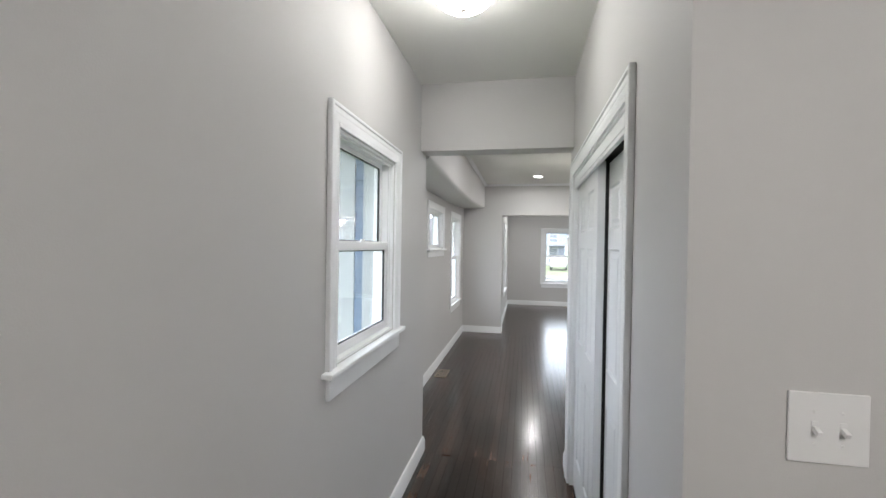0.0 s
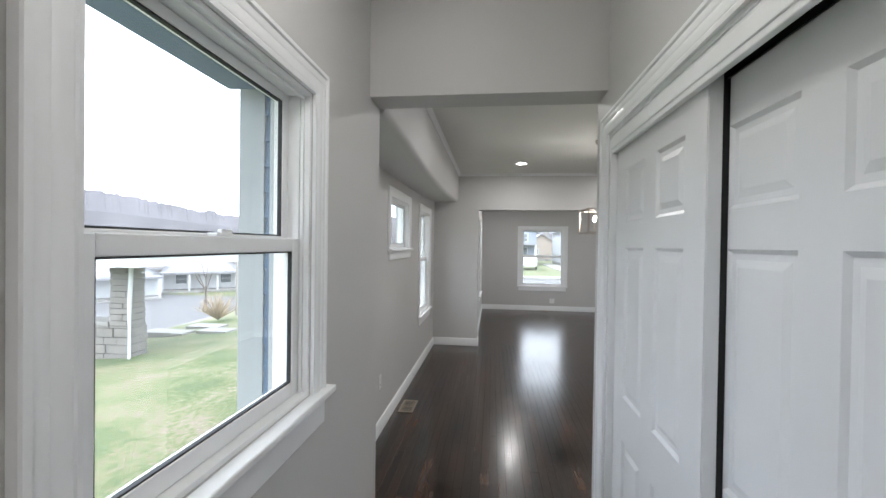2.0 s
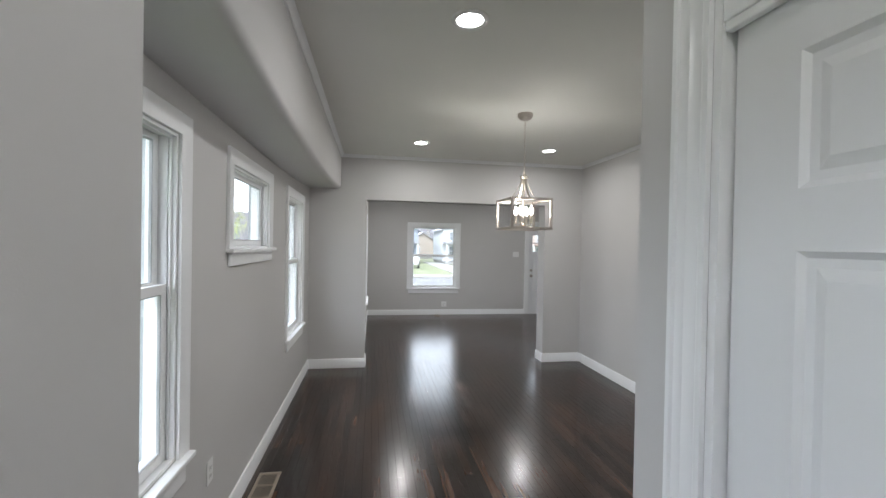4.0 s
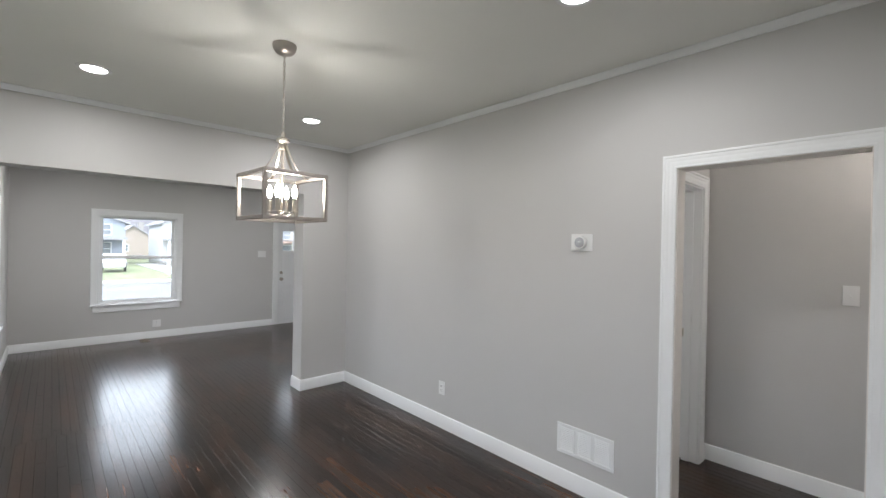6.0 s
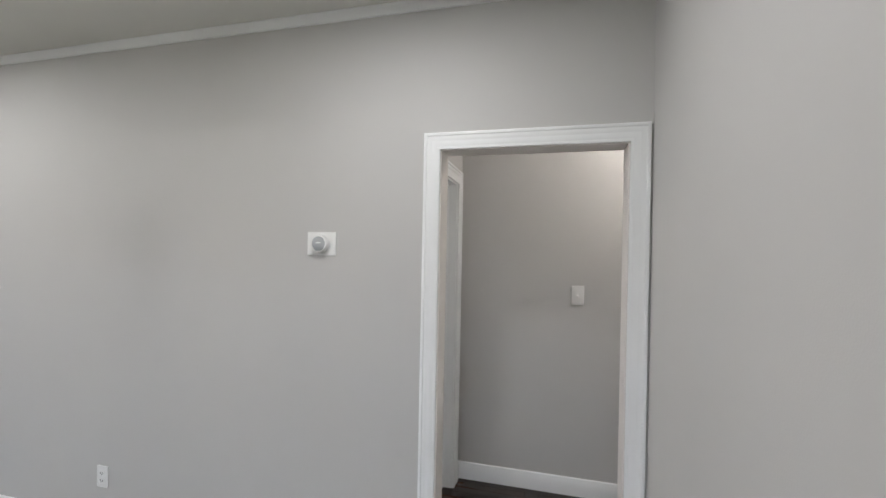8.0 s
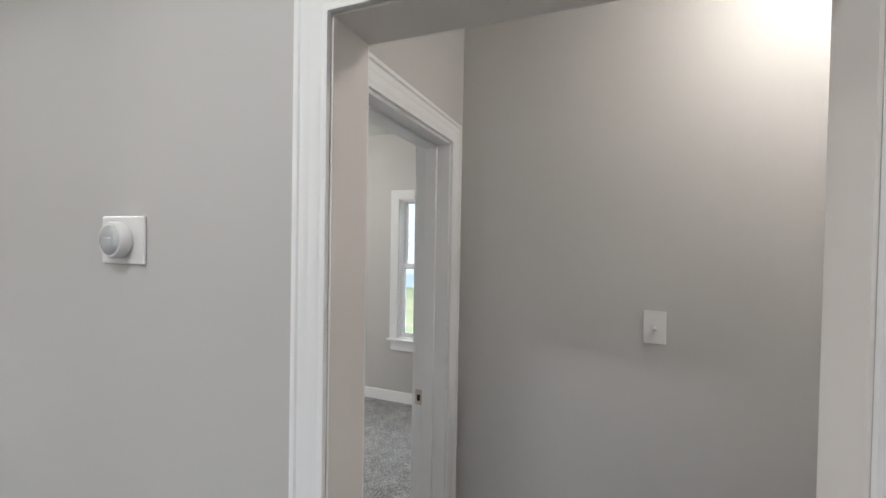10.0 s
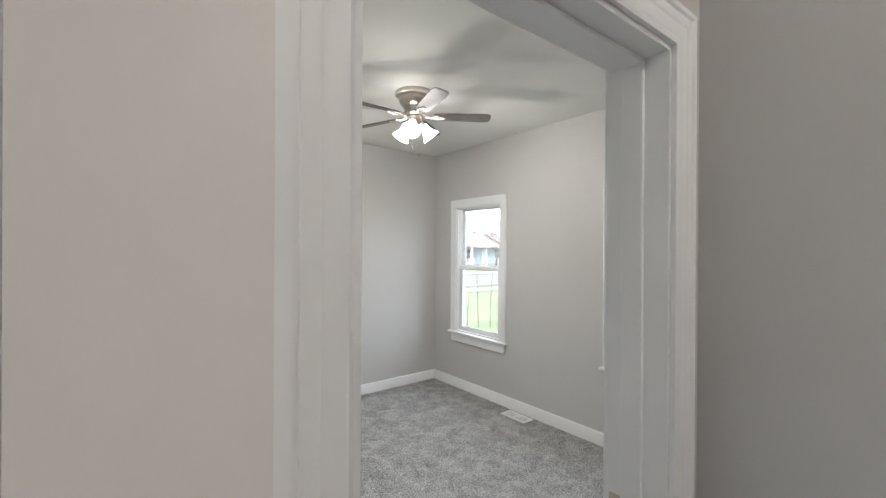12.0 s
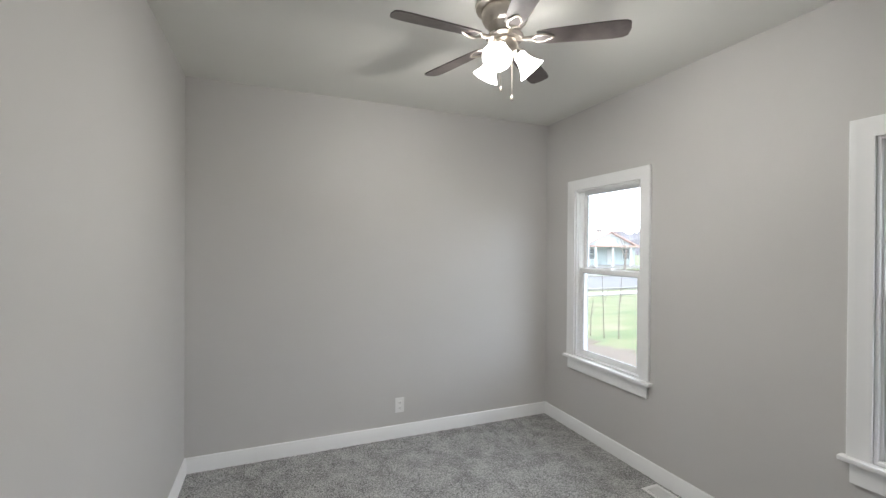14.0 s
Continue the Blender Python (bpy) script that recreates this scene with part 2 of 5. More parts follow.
def tube(bm, pts, r, n=10):
    pts = [Vector(p) for p in pts]
    rings = []
    for i, p in enumerate(pts):
        d = (pts[min(i + 1, len(pts) - 1)] - pts[max(i - 1, 0)]).normalized()
        q = d.to_track_quat("Z", "Y").to_matrix()
        rr = r[i] if isinstance(r, (list, tuple)) else r
        rings.append([bm.verts.new(p + q @ Vector((rr * math.cos(2 * math.pi * k / n), rr * math.sin(2 * math.pi * k / n), 0))) for k in range(n)])
    for a, b in zip(rings, rings[1:]):
        for k in range(n):
            bm.faces.new((a[k], a[(k + 1) % n], b[(k + 1) % n], b[k]))
    bm.faces.new(rings[0])
    bm.faces.new(rings[-1])
    return bm


def sweep(bm, path, profile, place, closed=False):
    """A moulding: profile points (side, rise) carried along a flat path with mitred corners; place(a, b, rise) gives the point."""
    P = [Vector(p) for p in path]
    n = len(P)
    rings = []
    for i in range(n):
        dirs = []
        if closed or i > 0:
            dirs.append((P[i] - P[i - 1]).normalized())
        if closed or i < n - 1:
            dirs.append((P[(i + 1) % n] - P[i]).normalized())
        ns = [Vector((-d.y, d.x)) for d in dirs]
        m = ns[0] if len(ns) == 1 else (ns[0] + ns[1]) / (1 + ns[0].dot(ns[1]))
        rings.append([bm.verts.new(place(P[i].x + s * m.x, P[i].y + s * m.y, h)) for s, h in profile])
    pairs = list(zip(rings, rings[1:])) + ([(rings[-1], rings[0])] if closed else [])
    k = len(profile)
    for a, b in pairs:
        for j in range(k):
            bm.faces.new((a[j], a[(j + 1) % k], b[(j + 1) % k], b[j]))
    if not closed:
        bm.faces.new(rings[0])
        bm.faces.new(rings[-1])
    return bm


def grid_solid(xs, zs, hole, y0, y1, swap):
    """A slab between y0 and y1 over the grid xs, zs, without the cells in holes. swap: 'x' runs along x, 'y' along y."""
    bm = bmesh.new()
    solid = [[not hole((xs[i] + xs[i + 1]) / 2, (zs[j] + zs[j + 1]) / 2) for j in range(len(zs) - 1)] for i in range(len(xs) - 1)]
    cache = {}

    def v(a, t, z):
        key = (round(a, 5), round(t, 5), round(z, 5))
        if key not in cache:
            cache[key] = bm.verts.new((a, t, z) if swap == "x" else (t, a, z))
        return cache[key]

    def at(i, j):
        return 0 <= i < len(solid) and 0 <= j < len(solid[0]) and solid[i][j]

    for i in range(len(xs) - 1):
        for j in range(len(zs) - 1):
            if not solid[i][j]:
                continue
            a0, a1, c0, c1 = xs[i], xs[i + 1], zs[j], zs[j + 1]
            bm.faces.new((v(a0, y0, c0), v(a1, y0, c0), v(a1, y0, c1), v(a0, y0, c1)))
            bm.faces.new((v(a0, y1, c0), v(a0, y1, c1), v(a1, y1, c1), v(a1, y1, c0)))
            for di, dj, q in ((-1, 0, ((a0, c0), (a0, c1))), (1, 0, ((a1, c0), (a1, c1))), (0, -1, ((a0, c0), (a1, c0))), (0, 1, ((a0, c1), (a1, c1)))):
                if not at(i + di, j + dj):
                    (p, r), (s, t) = q
                    bm.faces.new((v(p, y0, r), v(s, y0, t), v(s, y1, t), v(p, y1, r)))
    return bm


def wall(name, run, a0, a1, t0, t1, z1, holes=(), mat=None, z0=0.0, label="greige painted plaster wall"):
    """A wall that runs along 'x' or 'y' from a0 to a1, between t0 and t1 across; holes are (from, to, low, high)."""
    xs = sorted({a0, a1, *[h[0] for h in holes], *[h[1] for h in holes]})
    zs = sorted({z0, z1, *[max(h[2], z0) for h in holes], *[h[3] for h in holes]})
    bm = grid_solid(xs, zs, lambda a, z: any(h[0] < a < h[1] and h[2] < z < h[3] for h in holes), t0, t1, run)
    ob = finish(name, bm, mat or PAINT)
    return tagged(ob, label, "wall", kind="structure")


# ---- the plan, in metres ----
HW, HE = 1.212, 2.26          # the hall's side walls
HEND = 4.873                  # where the hall ends
DW, DE, DS, DN = 0.87, 4.455, 5.02, 9.34   # dining room
NB = 9.56                     # far face of the cross wall
LW, LN, LE = 1.53, 13.21, 6.3  # living room
BW, BE, BS, BN = 4.643, 7.576, 6.145, 9.652  # bedroom
VE, VS, VN = 5.61, 4.30, 6.0  # small inner hall
CH, CD, CB = 2.70, 2.66, 2.70  # ceilings
T = 0.22                      # outer wall thickness
BASE = 0.115

CAS = 0.085
W_HALL = (3.345, 4.095, 1.078, 2.025)
W_DZ = (5.07, 5.84, 0.658, 1.985)
W_DA = (6.485, 7.305, 1.512, 1.985)
W_DB = (8.04, 8.81, 0.658, 1.985)
W_LW = (10.75, 11.65, 0.60, 1.95)
W_F = (2.47, 3.49, 0.59, 1.955)
W_B1 = (8.56, 9.245, 0.645, 2.043)
W_B2 = (6.645, 7.33, 0.645, 2.043)

wall("wall_hall_west", "y", -1.4, HEND, HW - 0.12, HW, CH, [W_HALL])
wall("wall_jog", "x", DW - T, HW - 0.12, HEND - T, HEND, CH)
wall("wall_dining_west", "y", HEND, NB, DW - 0.12, DW, CH, [W_DZ, W_DA, W_DB])
wall("wall_cross", "x", DW, DE, DN, NB, CH, [(1.56, 3.925, -1, 2.105)])
wall("wall_dining_east", "y", VS, NB, DE, DE + 0.115, CH, [(5.10, 5.85, -1, 2.022)])
wall("wall_closet_front", "y", 2.70, HEND, HE, HE + 0.11, CH, [(3.21, 4.665, -1, 2.035)])
wall("wall_hall_south_east", "x", HE + 0.11, 4.4, 2.70, 2.82, CH)
wall("wall_closet_back", "y", 2.82, 4.76, 2.95, 3.05, CH)
wall("wall_closet_end", "x", HE + 0.11, 2.95, 4.76, HEND, CH)
wall("wall_dining_south", "x", 2.95, DE, DS - 0.12 - 0.14, DS, CH)
wall("wall_header", "x", HW, HE, 4.702, HEND, CH, z0=2.228, label="painted dropped header across the hall")
wall("wall_vestibule_east", "y", VS, VN, VE, VE + 0.12, CH)
wall("wall_vestibule_south", "x", DE, VE + 0.12, VS - 0.12, VS, CH)
wall("wall_bedroom_south", "x", DE + 0.115, BE, VN, BS, CH, [(4.69, 5.473, -1, 2.04)])
wall("wall_bedroom_west", "y", BS, BN, DE + 0.115, BW, CH)
wall("wall_bedroom_east", "y", VN, BN + 0.15, BE, BE + 0.12, CH, [W_B1, W_B2])
wall("wall_bedroom_north", "x", DE + 0.115, BE, BN, BN + 0.15, CH)
wall("wall_living_west", "y", NB, LN, LW - 0.12, LW, CH, [W_LW])
wall("wall_living_north", "x", LW - 0.12, LE + 0.12, LN, LN + 0.12, CH, [W_F, (5.175, 6.09, -1, 2.04)])
wall("wall_living_east", "y", BN + 0.15, LN, LE, LE + 0.12, CH)
wall("wall_entry_south", "x", HW - T, 4.4, -1.55, -1.4, CH)
wall("wall_entry_east", "y", -1.4, 2.70, 4.25, 4.4, CH)
sof = bmesh.new()
rows = []
for y, x, z in ((HEND, 1.243, 2.20), (5.6, 1.238, 2.192), (6.4, 1.222, 2.18), (7.4, 1.215, 2.176), (8.2, 1.222, 2.184), (8.8, 1.232, 2.203), (DN, 1.243, 2.232)):
    nose = [(x - 0.045 * (1 - math.sin(k * math.pi / 12)), y, z + 0.045 * (1 - math.cos(k * math.pi / 12))) for k in range(7)]
    rows.append([sof.verts.new(q) for q in ((DW, y, z - 0.004), *nose, (1.243, y, 2.45), (1.243, y, CH), (DW, y, CH))])
for a, c in zip(rows, rows[1:]):
    for k in range(len(a)):
        sof.faces.new((a[k], a[(k + 1) % len(a)], c[(k + 1) % len(a)], c[k]))
sof.faces.new(rows[0])
sof.faces.new(rows[-1])
tagged(finish("wall_soffit", sof, PAINT, smooth=True), "uneven boxed soffit with painted plaster faces", "wall", kind="structure")


def slab(name, x0, x1, y0, y1, z0, z1, mat, label, category):
    return tagged(finish(name, boxes((x0, x1, y0, y1, z0, z1)), mat), label, category, kind="structure")


slab("ceiling_hall", HW, 4.25, -1.4, 4.702, CH, CH + 0.1, CEIL, "flat off-white painted ceiling of the hall", "ceiling")
slab("ceiling_dining", 1.243, DE, HEND, DN, CD, CD + 0.1, CEIL, "flat off-white painted ceiling of the dining room", "ceiling")
slab("ceiling_living", LW, LE, BN + 0.15, LN, CD, CD + 0.1, CEIL, "flat off-white painted ceiling of the front room", "ceiling")
slab("ceiling_passage", LW, DE + 0.115, NB, BN + 0.15, CD, CD + 0.1, CEIL, "flat off-white painted ceiling past the cross wall", "ceiling")
slab("ceiling_bedroom", BW, BE, BS, BN, CB, CB + 0.1, CEIL, "flat off-white painted ceiling of the bedroom", "ceiling")
slab("ceiling_vestibule", DE + 0.115, VE, VS, VN, CH, CH + 0.1, CEIL, "flat off-white painted ceiling of the inner hall", "ceiling")
slab("roof_deck", 0.24, BE + T + 0.4, -1.9, LN + 0.6, CH + 0.11, CH + 0.3, DARK, "plain roof deck closing the house", "roof")
slab("subfloor", HW - T, BE, -1.55, LN + T, -0.25, -0.021, DARK, "dark subfloor under the boards", "floor")

# baseboards
BP = [(0, 0.0), (0.016, 0.0), (0.016, BASE - 0.028), (0.012, BASE - 0.018), (0.010, BASE - 0.006), (0.004, BASE), (0, BASE)]


def baseboard(path):
    bm = sweep(bmesh.new(), path, BP, lambda a, b, h: (a, b, h))
    return tagged(finish("baseboard", bm, TRIM, smooth=True), "white painted wooden baseboard along the wall", "baseboard", kind="structure")


g = 0.001
baseboard([(HW + g, -1.4), (HW + g, HEND + g), (DW + g, HEND + g), (DW + g, DN - g), (1.56 + g, DN - g), (1.56 + g, NB + g), (LW + g, NB + g), (LW + g, LN - g), (5.09, LN - g)][::-1])
baseboard([(3.925 - g, NB + g), (3.925 - g, DN - g), (DE - g, DN - g), (DE - g, 5.921)][::-1])
baseboard([(DE - g, DS + g), (2.95, DS + g), (2.95, HEND + g), (HE - g, HEND + g), (HE - g, 4.752)][::-1])
baseboard([(5.546, VN - g), (VE - g, VN - g), (VE - g, VS + g), (4.571, VS + g), (4.571, 5.029)][::-1])
baseboard([(5.546, BS + g), (BE - g, BS + g), (BE - g, BN - g), (BW + g, BN - g), (BW + g, BS + g)])
baseboard([(HE - g, 3.12), (HE - g, 2.70 - g), (4.25, 2.70 - g)][::-1])

# crown moulding round the dining ceiling
CP = [(0, CD), (0.034, CD), (0.034, CD - 0.006), (0.024, CD - 0.012), (0.012, CD - 0.024), (0.008, CD - 0.034), (0, CD - 0.037)]
cr = sweep(bmesh.new(), [(1.244, DN - g), (1.244, HEND + g), (2.95, HEND + g), (2.95, DS + g), (DE - g, DS + g), (DE - g, DN - g)], CP, lambda a, b, h: (a, b, h - 0.001), closed=True)
tagged(finish("trim", cr, TRIM, smooth=True), "narrow white crown moulding under the dining ceiling", "moulding", kind="structure")

# ---- casings, windows and doors ----
FLUTED = [(0.0, 0.0), (0.0, 0.011), (0.010, 0.0135), (0.014, 0.0115), (0.018, 0.0135), (0.040, 0.0145), (0.045, 0.0125), (0.050, 0.015), (0.062, 0.016), (0.067, 0.0145), (0.071, 0.020), (CAS - 0.003, 0.020), (CAS, 0.017), (CAS, 0.0)]

FLAT = [(0.0, 0.0), (0.0, 0.011), (0.005, 0.013), (0.012, 0.0125), (0.058, 0.0155), (0.066, 0.018), (CAS - 0.004, 0.019), (CAS, 0.016), (CAS, 0.0)]
SLIM = [(a * 0.825, 0.011 + (b - 0.011) * 0.55 if b else 0.0) for a, b in FLUTED]


def casing(parent, x0, x1, z0, z1, y=0.0, name="casing", side=-1.0, prof=FLUTED):
    """Legs and head round an opening in local x and z; it stands proud towards local -y (side -1)."""
    bm = sweep(bmesh.new(), [(x0, z0), (x0, z1), (x1, z1), (x1, z0)], prof, lambda a, b, h: (a, y + side * (h + 0.001), b))
    return part(name, bm, TRIM, parent, smooth=True)


def sash(parent, name, x0, x1, z0, z1, y0, y1, stile=0.035, rail_top=0.035, rail_bottom=0.045, seal=None):
    e = part(name, boxes((x0, x0 + stile, y0, y1, z0, z1), (x1 - stile, x1, y0, y1, z0, z1),
                         (x0 + stile, x1 - stile, y0, y1, z0, z0 + rail_bottom), (x0 + stile, x1 - stile, y0, y1, z1 - rail_top, z1), bevel=0.003), VINYL, parent)
    ym = (y0 + y1) / 2
    a, b, c, d, w = x0 + stile, x1 - stile, z0 + rail_bottom, z1 - rail_top, 0.004
    gask = boxes((a, a + w, y0 + 0.004, ym, c, d), (b - w, b, y0 + 0.004, ym, c, d), (a, b, y0 + 0.004, ym, c, c + w), (a, b, y0 + 0.004, ym, d - w, d))
    part("gasket", gask, seal or GASKET, e, "thin dark glazing gasket" if seal else "thin grey glazing gasket")
    p = part("pane", boxes((x0 + stile - 0.004, x1 - stile + 0.004, ym, ym + 0.003, z0 + rail_bottom - 0.004, z1 - rail_top + 0.004)), PANE, e, "clear window glass")
    p.visible_shadow = False
    return e


def window(name, m, w, low, high, label, stool=0.075, rail=None, single=False, apron=0.114, deep=0.12, seal=None, prof=None):
    """A sash window: local x along the wall from 0 to w, y outwards from the wall's inner face, z up."""
    top = empty(name, m @ pose(0, 0, low), label, "window", kind="structure")
    h = high - low
    casing(top, 0, w, 0.0, h, prof=prof or FLAT)
    f = 0.014
    part("window_frame", boxes((0, f, 0.002, deep - 0.002, 0, h), (w - f, w, 0.002, deep - 0.002, 0, h), (f, w - f, 0.002, deep - 0.002, h - f, h), (f, w - f, 0.002, deep - 0.002, 0.0, f),
                               (f, f + 0.010, 0.018, 0.028, f, h - f), (w - f - 0.010, w - f, 0.018, 0.028, f, h - f), (f, w - f, 0.018, 0.028, h - f - 0.010, h - f), bevel=0.002), VINYL, top)
    part("window_sill", boxes((-CAS - stool, w + CAS + stool, -0.045, 0.0, -0.022, 0.0), (0.0, w, -0.001, 0.06, -0.0215, 0.0), bevel=0.005), TRIM, top, "white painted wooden window stool")
    part("apron", boxes((-CAS - stool + 0.035, w + CAS + stool - 0.035, -0.018, -0.001, -apron, -0.0225), bevel=0.003), TRIM, top, "white painted flat apron board")
    r = (rail if rail is not None else (low + high) / 2) - low
    if single:
        sash(top, "lower_sash", f + 0.002, w - f - 0.002, f + 0.001, h - f - 0.002, 0.04, 0.07, stile=0.036, rail_top=0.03, rail_bottom=0.036, seal=seal)
    else:
        x0, x1 = f + 0.014, w - f - 0.014
        part("side_channel", boxes((f, f + 0.013, 0.030, 0.10, r + 0.02, h - f), (w - f - 0.013, w - f, 0.030, 0.10, r + 0.02, h - f), bevel=0.002), VINYL, top)
        sash(top, "upper_sash", x0, x1, r - 0.018, h - f - 0.001, 0.064, 0.094, stile=0.034, rail_top=0.026, seal=seal)
        low_sash = sash(top, "lower_sash", f + 0.002, w - f - 0.002, f + 0.001, r + 0.02, 0.031, 0.061, stile=0.042, rail_top=0.038, rail_bottom=0.042, seal=seal)
        lock = boxes((w / 2 - 0.03, w / 2 + 0.03, 0.034, 0.058, r + 0.0205, r + 0.028), (w / 2 - 0.008, w / 2 + 0.03, 0.038, 0.050, r + 0.028, r + 0.036), bevel=0.002)
        part("sash_lock", lock, VINYL, low_sash, "small white cam lock")
    # outside casing and head
    part("outer_casing", boxes((-0.09, 0, deep, deep + 0.02, -0.02, h + 0.1), (w, w + 0.09, deep, deep + 0.02, -0.02, h + 0.1), (0, w, deep, deep + 0.02, h, h + 0.1)), FACIA, top)
    return top


def west(x, a):
    return pose(x, a, 0, 0, 0, 90)


def east(x, b):
    return pose(x, b, 0, 0, 0, -90)


window("window_1", west(HW, W_HALL[0]), W_HALL[1] - W_HALL[0], W_HALL[2], W_HALL[3], "white double-hung hall window with moulded casing and apron", rail=1.55, stool=0.03, deep=0.12, seal=RUBBER, prof=FLUTED)
window("window_2", west(DW, W_DZ[0]), W_DZ[1] - W_DZ[0], W_DZ[2], W_DZ[3], "tall white double-hung window beside the hall", rail=1.36, stool=0.005)
window("window_3", west(DW, W_DA[0]), W_DA[1] - W_DA[0], W_DA[2], W_DA[3], "small high white window with wide apron under the soffit", single=True, stool=0.012, apron=0.094)
window("window_4", west(DW, W_DB[0]), W_DB[1] - W_DB[0], W_DB[2], W_DB[3], "tall white double-hung window near the cross wall", rail=1.36, stool=0.005)
window("window_5", west(LW, W_LW[0]), W_LW[1] - W_LW[0], W_LW[2], W_LW[3], "white double-hung window in the front room side wall", stool=0.005)
window("window_6", pose(W_F[0], LN, 0), W_F[1] - W_F[0], W_F[2], W_F[3], "wide white double-hung window facing the street", rail=1.305, stool=0.005)
window("window_7", east(BE, W_B1[1]), W_B1[1] - W_B1[0], W_B1[2], W_B1[3], "white double-hung bedroom window near the corner", rail=1.368, stool=0.022)
window("window_8", east(BE, W_B2[1]), W_B2[1] - W_B2[0], W_B2[2], W_B2[3], "white double-hung bedroom window looking at the neighbour", rail=1.368, stool=0.022)


def panelled(bm, w, h, t, cols, rows):
    """A moulded door leaf from (0, 0, 0) to (w, t, h), with sunk panels on both faces."""
    xs = sorted({0, w, *[v for c in cols for v in c]})
    zs = sorted({0, h, *[v for r in rows for v in r]})
    inset, depth = (0, 0.010, 0.024, 0.042), (0, 0.008, 0.008, 0.002)
    for y, s in ((0, 1), (t, -1)):
        for x0, x1 in zip(xs, xs[1:]):
            for z0, z1 in zip(zs, zs[1:]):
                if (x0, x1) in cols and (z0, z1) in rows:
                    rings = [[bm.verts.new(p) for p in ((x0 + i, y + s * d, z0 + i), (x1 - i, y + s * d, z0 + i), (x1 - i, y + s * d, z1 - i), (x0 + i, y + s * d, z1 - i))] for i, d in zip(inset, depth)]
                    for a, b in zip(rings, rings[1:]):
                        for k in range(4):
                            bm.faces.new((a[k], a[(k + 1) % 4], b[(k + 1) % 4], b[k]))
                    bm.faces.new(rings[-1])
                else:
                    bm.faces.new([bm.verts.new(p) for p in ((x0, y, z0), (x1, y, z0), (x1, y, z1), (x0, y, z1))])
    for a, b, c, d in (((0, 0, 0), (0, t, 0), (0, t, h), (0, 0, h)), ((w, 0, 0), (w, t, 0), (w, t, h), (w, 0, h)), ((0, 0, 0), (w, 0, 0), (w, t, 0), (0, t, 0)), ((0, 0, h), (w, 0, h), (w, t, h), (0, t, h))):
        bm.faces.new([bm.verts.new(p) for p in (a, b, c, d)])
    bmesh.ops.remove_doubles(bm, verts=bm.verts, dist=1e-5)
    return bm


def six_panel(w, h=1.98, t=0.035):
    s, mid = 0.115, 0.10
    cols = [(s, w / 2 - mid / 2), (w / 2 + mid / 2, w - s)]
    rows = [(0.215, 0.80), (0.965, 1.545), (1.64, h - 0.115)]
    return panelled(bmesh.new(), w, h, t, cols, rows)


# closet: two sliding leaves, track boards, casing
closet = empty("closet_doors", pose(HE, 4.665, 0, 0, 0, -90), "pair of white six-panel sliding closet doors in a white casing", "closet door")
CW = 4.665 - 3.21
casing(closet, 0, CW, 0.0, 2.03)
part("jamb", boxes((0, 0.018, 0.0, 0.109, 0.0, 2.034), (CW - 0.018, CW, 0.0, 0.109, 0, 2.034), (0.018, CW - 0.018, 0, 0.109, 2.018, 2.034)), TRIM, closet)
part("track_cover", boxes((0.018, CW - 0.018, 0.004, 0.022, 1.945, 2.018), (0.018, CW - 0.018, 0.0, 0.006, 1.962, 2.005), bevel=0.003), TRIM, closet, "white painted board hiding the sliding track")
part("track", boxes((0.018, CW - 0.018, 0.024, 0.105, 1.992, 2.017)), DARK, closet, "dark metal sliding track")
far_leaf = part("door", six_panel(0.73, 1.965), DOORP, closet, "white six-panel sliding leaf")
far_leaf.location = (0.024, 0.026, 0.012)
near_leaf = part("door", six_panel(0.80, 1.955), DOORP, closet, "white six-panel sliding leaf hung a little low")
near_leaf.location = (CW - 0.019 - 0.80, 0.078, 0.012)
# black strip added to draw the deep shade between the two leaves
part("gap_shade", boxes((0.70, 0.7525, 0.0615, 0.0775, 0.02, 1.965)), DARK, closet, "black strip standing for the shade in the gap between the leaves")
part("edge_pull", boxes((0.7545, 0.757, 0.028, 0.058, 0.03, 1.96)), TRIM, closet, "white edge strip")
part("floor_guide", boxes((0.72, 0.78, 0.026, 0.10, 0.0, 0.010)), PLASTIC, closet)

# cased opening from the dining room to the inner hall
opening = empty("door_1", east(DE, 5.85), "white fluted casing round a painted doorway without a door", "doorway", kind="structure")
casing(opening, 0, 0.750, 0.0, 2.021, prof=SLIM)
# lining added over the reveal; its pale colour stands in for missing light
part("jamb", boxes((0.0005, 0.005, 0.0, 0.115, 0, 2.021), (0.745, 0.7495, 0.0, 0.115, 0, 2.021), (0.005, 0.745, 0.0, 0.115, 2.0165, 2.0215)), JAMB, opening, "thin pale lining added to brighten the doorway reveal")
opening_back = empty("door_2", pose(DE + 0.115, 5.10, 0, 0, 0, 90), "white casing on the inner side of the doorway", "doorway", kind="structure")
casing(opening_back, 0, 0.750, 0.0, 2.021, prof=SLIM)

# bedroom door
bd = empty("door_3", pose(4.69, VN, 0), "white cased bedroom doorway with an open six-panel door", "door", kind="structure")
BDW, BDH = 0.783, 2.04
casing(bd, 0.012, BDW - 0.012, 0.0, BDH - 0.006)
casing(bd, 0.012, BDW - 0.012, 0.0, BDH - 0.006, y=0.145, side=1.0)
jt = 0.018
